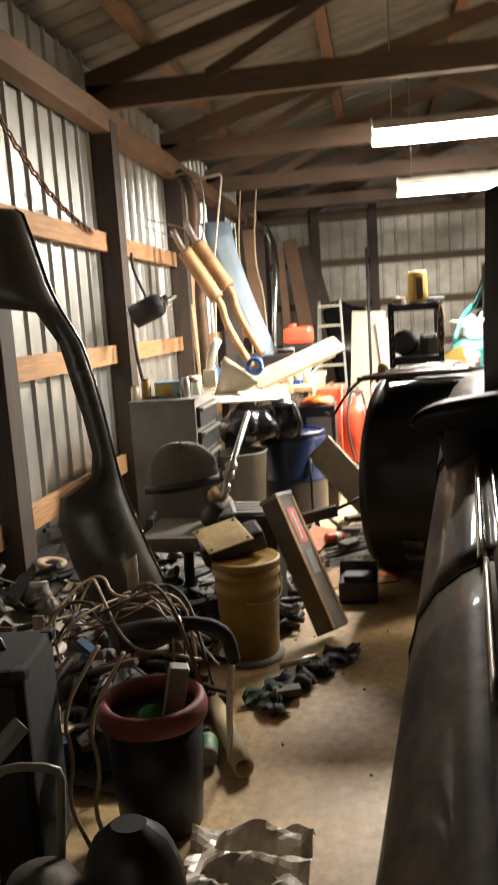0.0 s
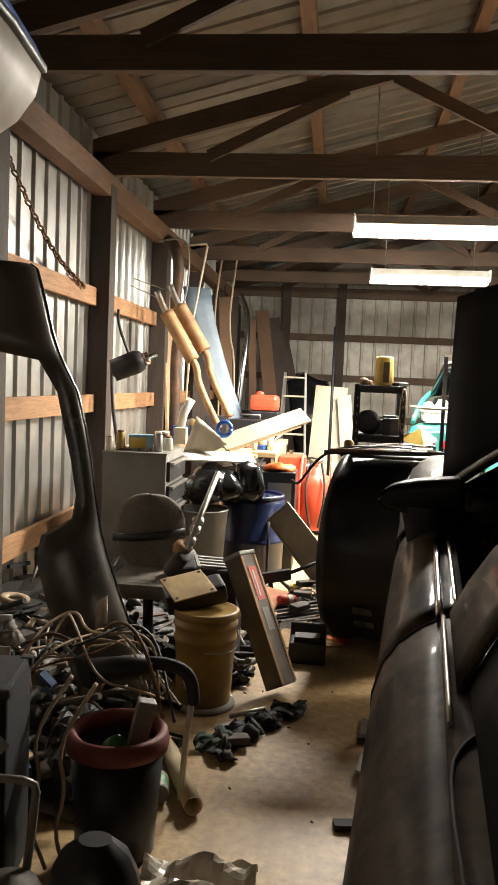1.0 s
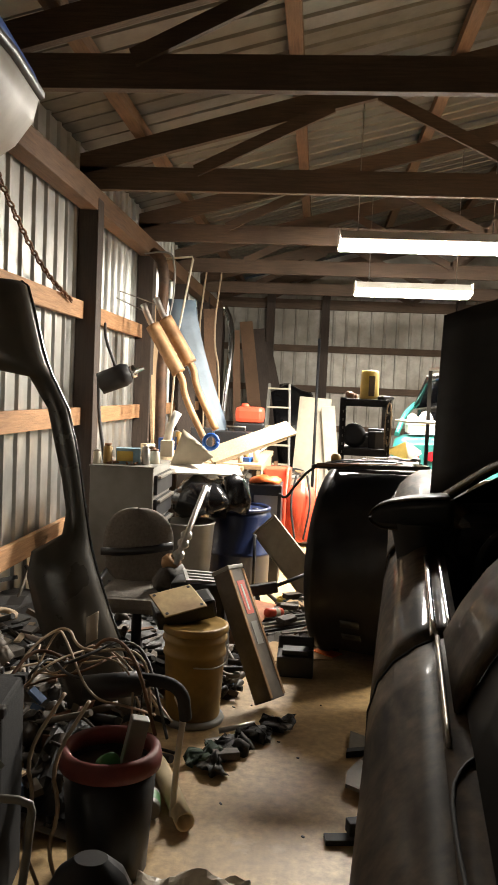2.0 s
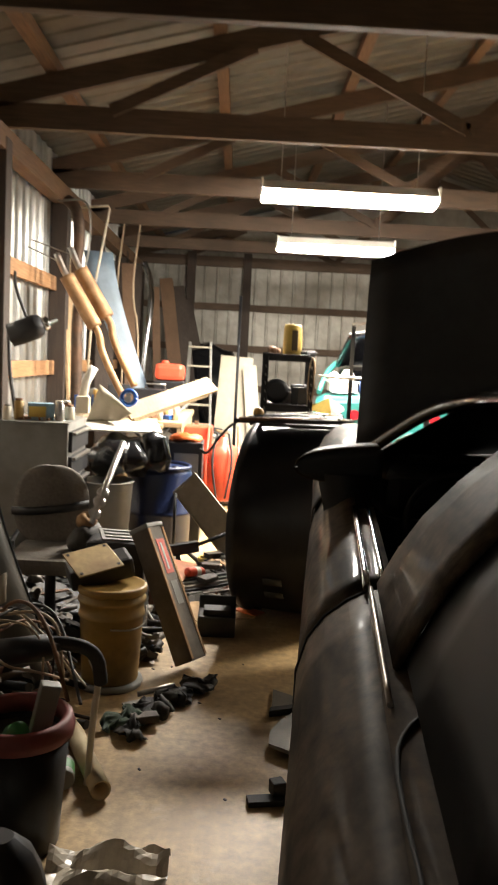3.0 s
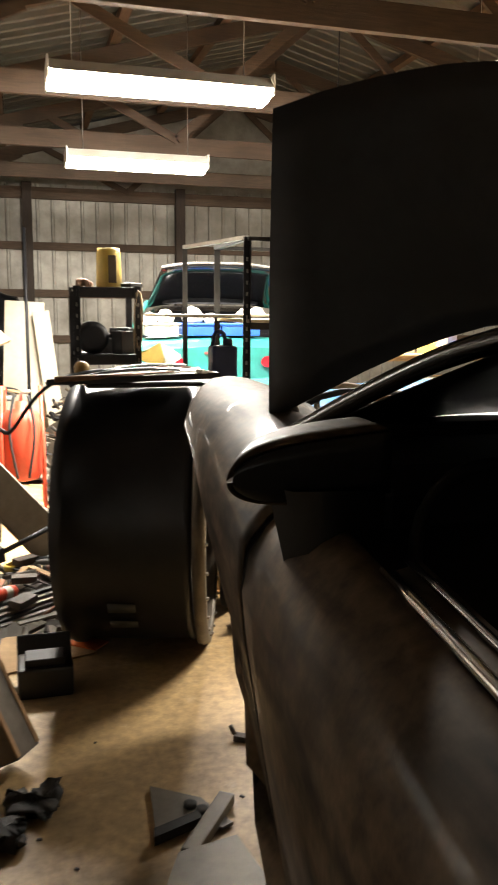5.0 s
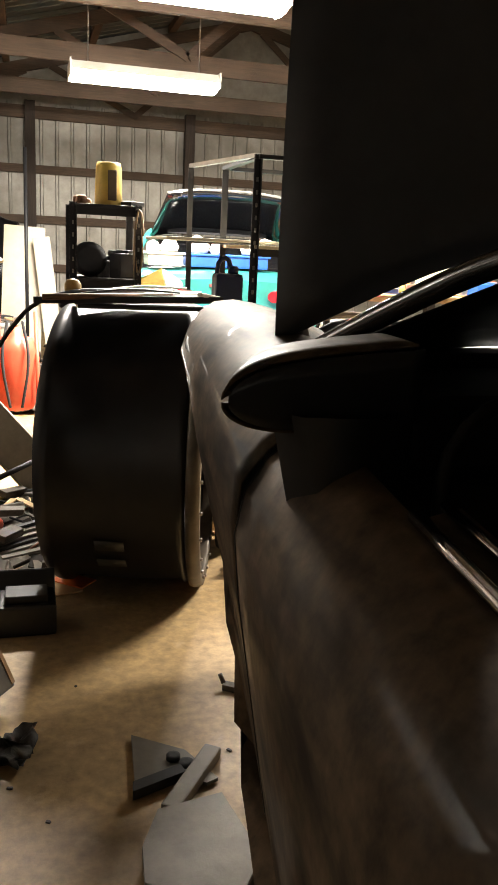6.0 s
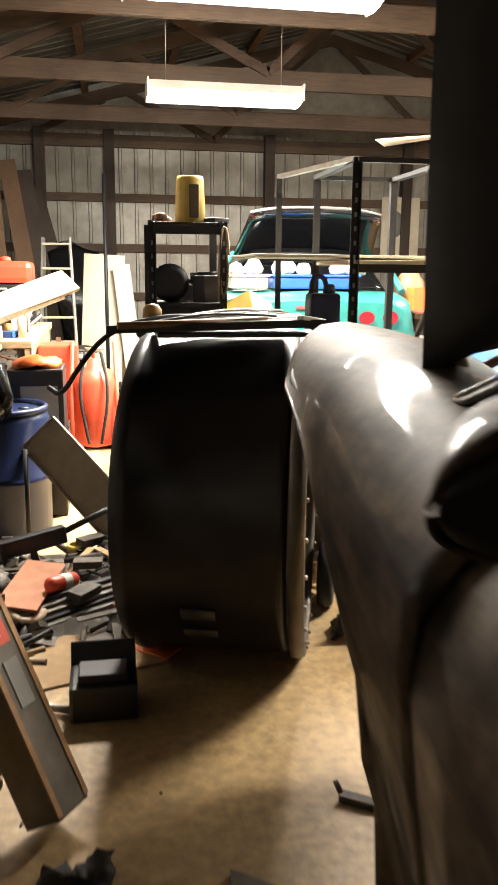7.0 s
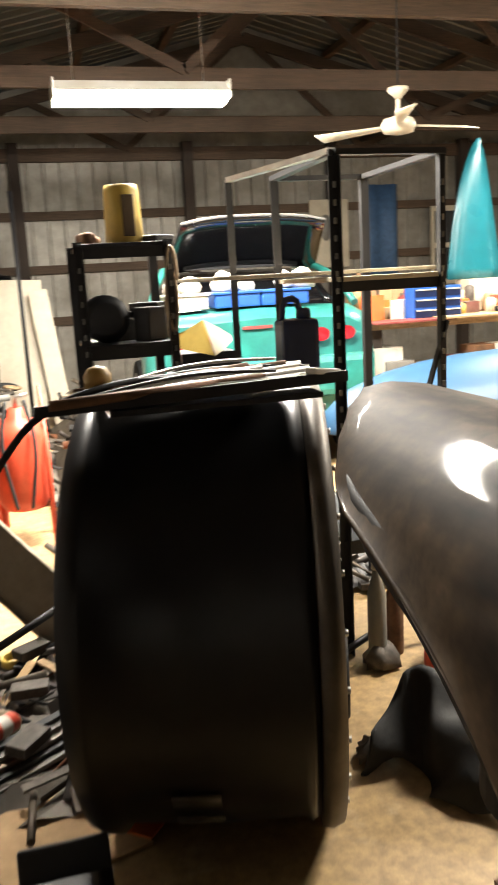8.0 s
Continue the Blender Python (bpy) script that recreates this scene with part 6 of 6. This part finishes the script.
# floor by the car
solo("floor_strip", bar((0.24, 2.905, 0.012), (0.40, 2.93, 0.012), 0.05, 0.02), RUBBER, "black rubber strip lying on the floor", "strip", "bits on the floor")
solo("floor_strip", bar((0.40, 2.935, 0.008), (0.50, 2.985, 0.008), 0.022, 0.012), RUBBER, "narrow black strip end on the floor", "strip", "bits on the floor")
solo("rubber_block", box((0.345, 2.95, 0.045), (0.05, 0.05, 0.05), rot=rot(0, 0, 20), bevel=0.006), RUBBER, "black rubber block on the floor strip", "block")


def prism(outline, z0, z1):
    bm = bmesh.new()
    top = [bm.verts.new((x, y, z1)) for x, y in outline]
    low = [bm.verts.new((x, y, z0)) for x, y in outline]
    bm.faces.new(top)
    bm.faces.new(low[::-1])
    for i in range(len(top)):
        j = (i + 1) % len(top)
        bm.faces.new((top[i], low[i], low[j], top[j]))
    return bm


PLATE_GREY = mat("dull_grey_plate", (0.17, 0.15, 0.12), 0.55, 0.2)
solo("wedge_plate", prism([(0.335, 3.38), (0.39, 3.50), (0.56, 3.53), (0.60, 3.30), (0.50, 3.15), (0.325, 3.27)], 0.030, 0.045), PLATE_GREY, "dull grey bent steel plate under the car", "plate")
solo("plate_prop", box((0.46, 3.34, 0.016), (0.14, 0.12, 0.028)), RUBBER, "black rubber pad under the steel plate", "pad")
br = thing("bracket_plate", "dull steel bracket plate with two grommets", "plate", (0.45, 3.73, 0))
child("flange", prism([(0.35, 3.62), (0.37, 3.87), (0.51, 3.77), (0.575, 3.63), (0.54, 3.615), (0.46, 3.68)], 0.004, 0.014), PLATE_GREY, br)
child("foot", prism([(0.34, 3.595), (0.345, 3.635), (0.48, 3.685), (0.49, 3.65)], 0.004, 0.032), RUBBER, br, "black folded foot")
for x, y in ((0.47, 3.735), (0.50, 3.70)):
    child("grommet", lathe([(0.010, 0.014), (0.02, 0.015), (0.02, 0.026), (0.010, 0.028)], at=(x, y, 0), n=14), RUBBER, br, "black rubber grommet")
solo("bent_rail", bar((0.585, 3.74, 0.022), (0.42, 3.51, 0.022), 0.05, 0.035, bevel=0.006), PLATE_GREY, "dull grey bent steel rail on the floor", "rail")
cp = thing("hose_clip", "small dark steel clip on the floor", "clip", (0.74, 4.06, 0))
part("clip", bar((-0.04, 0.03, 0.012), (0.05, -0.03, 0.012), 0.03, 0.02), JUNK, cp)
part("pin", tube([(-0.04, 0.03, 0.02), (-0.05, 0.05, 0.045)], 0.008, 8), JUNK, cp)
def torn_sheet(outline_a, outline_b, bulge, amount, seed):
    """A torn plastic shell stretched between two edge lines."""
    A, B = [Vector(p) for p in outline_a], [Vector(p) for p in outline_b]
    rows = []
    for k in range(16):
        v = k / 15
        row = []
        for i in range(22):
            q = i / 21 * (len(A) - 1)
            n = min(int(q), len(A) - 2)
            p = A[n].lerp(A[n + 1], q - n).lerp(B[n].lerp(B[n + 1], q - n), v)
            row.append(p + Vector((0, 0, bulge * math.sin(math.pi * v) * (0.5 + 0.5 * math.sin(math.pi * i / 21)))))
        rows.append(row)
    bm = crumple(grid(rows, thick=0.008), amount, 8, seed)
    for v in bm.verts:
        v.co.z = max(0.004, v.co.z)
    return bm


solo("inner_fender_liner", torn_sheet([(0.93, 5.0, 0.02), (1.10, 4.97, 0.02), (1.06, 4.84, 0.02), (1.20, 4.62, 0.02)], [(1.02, 5.06, 0.06), (1.22, 5.30, 0.10), (1.40, 5.20, 0.10), (1.45, 4.90, 0.06)], 0.16, 0.06, 4), RUBBER, "torn black plastic liner lying under the nose", "liner")
solo("inner_fender_liner", torn_sheet([(1.30, 4.75, 0.02), (1.34, 4.60, 0.02), (1.44, 4.50, 0.02)], [(1.55, 5.0, 0.04), (1.70, 4.90, 0.05), (1.80, 4.70, 0.04)], 0.12, 0.06, 9), RUBBER, "second torn black liner under the nose", "liner")
for k, (x, y, h, m_) in enumerate(((1.26, 5.62, 0.42, GREY_ENAMEL), (1.36, 5.70, 0.30, RUST), (1.48, 5.55, 0.22, JUNK), (1.40, 5.45, 0.16, RED), (1.60, 5.62, 0.28, BLACK_PLASTIC))):
    t = thing("floor_bottle", "grimy bottle standing on the floor behind the coupe", "bottle", (x, y, 0), "bottles behind the coupe")
    r = 0.035 + 0.006 * (k % 3)
    part("body", lathe([(r * 0.95, 0), (r, 0.01), (r, h * 0.68), (r * 0.45, h * 0.84), (r * 0.45, h * 0.92)], n=18), m_, t)
    part("cap", lathe([(r * 0.5, h * 0.9), (r * 0.5, h), (0.001, h)], n=14), (CREAM, WHITE, STEEL)[k % 3], t)
solo("trolley_tyre", lathe([(0.04, -0.03), (0.14, -0.03), (0.15, -0.015), (0.15, 0.015), (0.14, 0.03), (0.04, 0.03)], at=(1.0, 5.35, 0.15), turn=rot(0, 90, -20), n=28), RUBBER, "small black trolley tyre behind the drum", "tyre")
for k in range(26):
    scrap(k, random.uniform(0.95, 1.9), random.uniform(4.95, 6.4), 0.004, "scrap behind the coupe", 1.0)
bt = thing("small_bottle", "small pale bottle on the floor", "bottle", (1.22, 6.0, 0))
part("body", lathe([(0.04, 0), (0.045, 0.01), (0.045, 0.16), (0.015, 0.21), (0.015, 0.24)], n=16), CREAM, bt)
for k in range(28):
    x, y = random.uniform(-0.25, 0.75), random.uniform(2.6, 4.3)
    if k % 2:
        solo("floor_chip", box((x, y, 0.0025), (random.uniform(0.006, 0.022), 0.007, 0.005), rot=rot(0, 0, 180 * random.random())), JUNK, "small dark chip of debris on the floor", "debris", "floor debris")

# right-hand end of the barn
bk2 = thing("blue_boat", "pale blue boat hull upturned on the floor", "boat", (3.2, 7.3, 0))
brow = []
for s in np.linspace(0, 1, 14):
    x = 1.65 + 3.3 * s
    f = max(0.02, 1 - abs(2 * s - 1) ** 3) ** 0.6
    brow.append([(x, 7.35 + 0.5 * f * math.cos(a), 0.55 + 0.40 * f * math.sin(a)) for a in np.linspace(0, math.pi, 11)])
child("hull", grid(brow, thick=0.01), SKYBLUE, bk2)
for x in (2.2, 4.2):
    tr = thing("trestle", "timber trestle under the boat", "trestle", (x, 7.35, 0), "boat trestles")
    part("beam", box((0, 0, 0.52), (0.08, 0.9, 0.08)), LUMBER_X, tr)
    for s in (-1, 1):
        part("leg", bar((0.1, s * 0.4, 0), (0, s * 0.35, 0.5), 0.05, 0.05), LUMBER_X, tr)
        part("leg", bar((-0.1, s * 0.4, 0), (0, s * 0.35, 0.5), 0.05, 0.05), LUMBER_X, tr)
b2_ = thing("long_bench", "long timber bench crowded with workshop things", "bench", (4.0, 9.4, 0))
part("top", box((0, 0, 1.02), (2.6, 1.1, 0.05)), PLY, b2_)
part("lower_shelf", box((0, 0, 0.5), (2.6, 1.0, 0.03)), PLY, b2_)
for a in (-1.25, 1.25):
    for b in (-0.5, 0.5):
        part("leg", box((a, b, 0.5), (0.09, 0.09, 1.0)), LUMBER_Z, b2_)
for k in range(70):
    a = random.random()
    x, y = random.uniform(2.75, 5.2), random.uniform(8.9, 9.85)
    m_ = (RED, WHITE, CREAM, JUNK, ORANGE, BLUE, BLACK_PLASTIC, STEEL, YELLOW, CARDBOARD)[k % 10]
    h = random.uniform(0.05, 0.24)
    if k % 3 == 0:
        solo("workshop_jar", lathe([(0.03 + 0.03 * a, 0), (0.03 + 0.03 * a, h), (0.02, h + 0.02), (0.001, h + 0.02)], at=(x, y, 1.046), n=14), m_, "coloured container on the long bench", "container", "long bench clutter")
    else:
        solo("workshop_box", box((x, y, 1.046 + h / 2), (0.08 + 0.25 * a, 0.12, h), rot=rot(0, 0, 50 * a), bevel=0.006), m_, "coloured box on the long bench", "box", "long bench clutter")
for k in range(26):
    a = random.random()
    x, y = random.uniform(2.75, 5.2), random.uniform(8.86, 8.98)
    m_ = (DULL_RED, CARDBOARD, PLY, JUNK, WHITE, CREAM, RUST, GREY_ENAMEL)[k % 8]
    solo("shelf_carton", box((x, y, 0.517 + 0.07 + 0.1 * a), (0.14 + 0.2 * a, 0.2, 0.14 + 0.2 * a), rot=rot(0, 0, 20 * (a - 0.5)), bevel=0.006), m_, "worn box on the lower shelf of the long bench", "box", "lower shelf boxes")
for k, (x, w, m_) in enumerate(((3.0, 0.7, DULL_RED), (3.7, 0.9, CARDBOARD), (4.5, 0.8, RUST))):
    solo("loose_board", box((x, 8.83, 1.055 + 0.008 * k), (w, 0.30, 0.016), rot=rot(0, 0, 5 - 6 * k), bevel=0.003), m_, "worn board lying along the bench edge", "board", "boards on the bench edge")
bd = thing("parts_cabinet", "blue small-parts drawer cabinet", "cabinet", (3.3, 8.98, 1.046))
part("carcass", box((0, 0, 0.13), (0.42, 0.16, 0.26), bevel=0.005), BLUE, bd)
for k in range(3):
    part("drawer", box((0, -0.083, 0.05 + 0.08 * k), (0.40, 0.01, 0.06)), NAVY, bd)
    part("pull", box((0, -0.092, 0.075 + 0.08 * k), (0.38, 0.008, 0.010)), CREAM, bd)
solo("white_crate", box((4.2, 9.72, 1.19), (0.42, 0.24, 0.285), bevel=0.015), CREAM, "off-white crate on the long bench", "crate")
solo("turquoise_board", grid([[(4.16 + (0.27 * (1 - s) ** 0.6 + 0.012) * u + 0.02 * s - 0.10 * (1 - s) * s, 9.72 + 0.05 * abs(u), 1.335 + 1.22 * s) for u in (-1, -0.5, 0, 0.5, 1)] for s in np.linspace(0, 1, 14)], thick=0.03), TEAL2, "turquoise pointed board standing on the crate", "board")
fan = thing("ceiling_fan", "cream three-blade ceiling fan at rest", "fan", (2.69, 8.3, 2.40))
part("rod", tube([(0, 0, 0.05), (0, 0, 0.24)], 0.015, 8), CREAM, fan)
part("hanger", tube([(0, 0, 0.23), (0, 0, 2.55)], 0.006, 6), BLACK_STEEL, fan)
part("canopy", lathe([(0.02, 0.17), (0.07, 0.22), (0.07, 0.24)], n=20), CREAM, fan)
part("motor_case", lathe([(0.03, -0.06), (0.10, -0.045), (0.12, 0.0), (0.10, 0.04), (0.03, 0.06)], n=28), CREAM, fan)
for k in range(3):
    a = radians(8 + 120 * k)
    bl = grid([[(0.11 * math.cos(a) - 0.02 * math.sin(a) * w, 0.11 * math.sin(a) + 0.02 * math.cos(a) * w, 0.008 * w), ((0.62) * math.cos(a) - 0.065 * math.sin(a) * w, 0.62 * math.sin(a) + 0.065 * math.cos(a) * w, 0.018 * w)] for w in (-1, 0, 1)], thick=0.008)
    part("blade", bl, CREAM, fan)
solo("white_board", box((4.72, 14.86, 2.05), (0.62, 0.03, 1.0)), CREAM, "off-white board with a dark painted shape on the wall", "board")
solo("painted_shape", lathe([(0.001, 0), (0.13, 0), (0.13, 0.006), (0.001, 0.007)], at=(4.66, 14.842, 2.14), turn=rot(90, 0, 0) @ Matrix.Diagonal((0.7, 1.5, 1, 1)), n=24), GREY_ENAMEL, "plain grey oval painted on the board", "painting")
solo("blue_tarp", grid([[(5.35 + 0.5 * u, 14.88 - 0.03 * math.sin(9 * u), 1.4 + 1.35 * v) for u in np.linspace(0, 1, 14)] for v in (0, 0.5, 1)], thick=0.006), mat("slate_blue_tarp", (0.06, 0.13, 0.26), 0.7), "slate blue tarp hanging on the end wall", "tarp")
wn = thing("window_1", "old wooden window leaning at the end wall", "window", (6.9, 14.8, 1.3), kind="structure")
part("frame", box((0, 0, 0.5), (1.0, 0.05, 1.2)), CREAM, wn)
for a in (-0.24, 0.24):
    for b in (0.22, 0.78):
        part("pane", box((a, -0.027, b), (0.42, 0.012, 0.48)), GLASS_DARK, wn)
solo("brown_jug", lathe([(0.10, 0), (0.13, 0.03), (0.13, 0.25), (0.07, 0.34), (0.05, 0.40)], at=(2.75, 9.15, 1.046), n=20), TAN, "tan stoneware jug on the long bench", "jug")
solo("red_pile", crumple(lathe([(0.001, 0), (0.3, 0.01), (0.28, 0.14), (0.12, 0.24), (0.001, 0.26)], at=(3.55, 9.6, 1.046), n=24), 0.12, 8, 9), DULL_RED, "dark red heap of cloth on the long bench", "cloth")
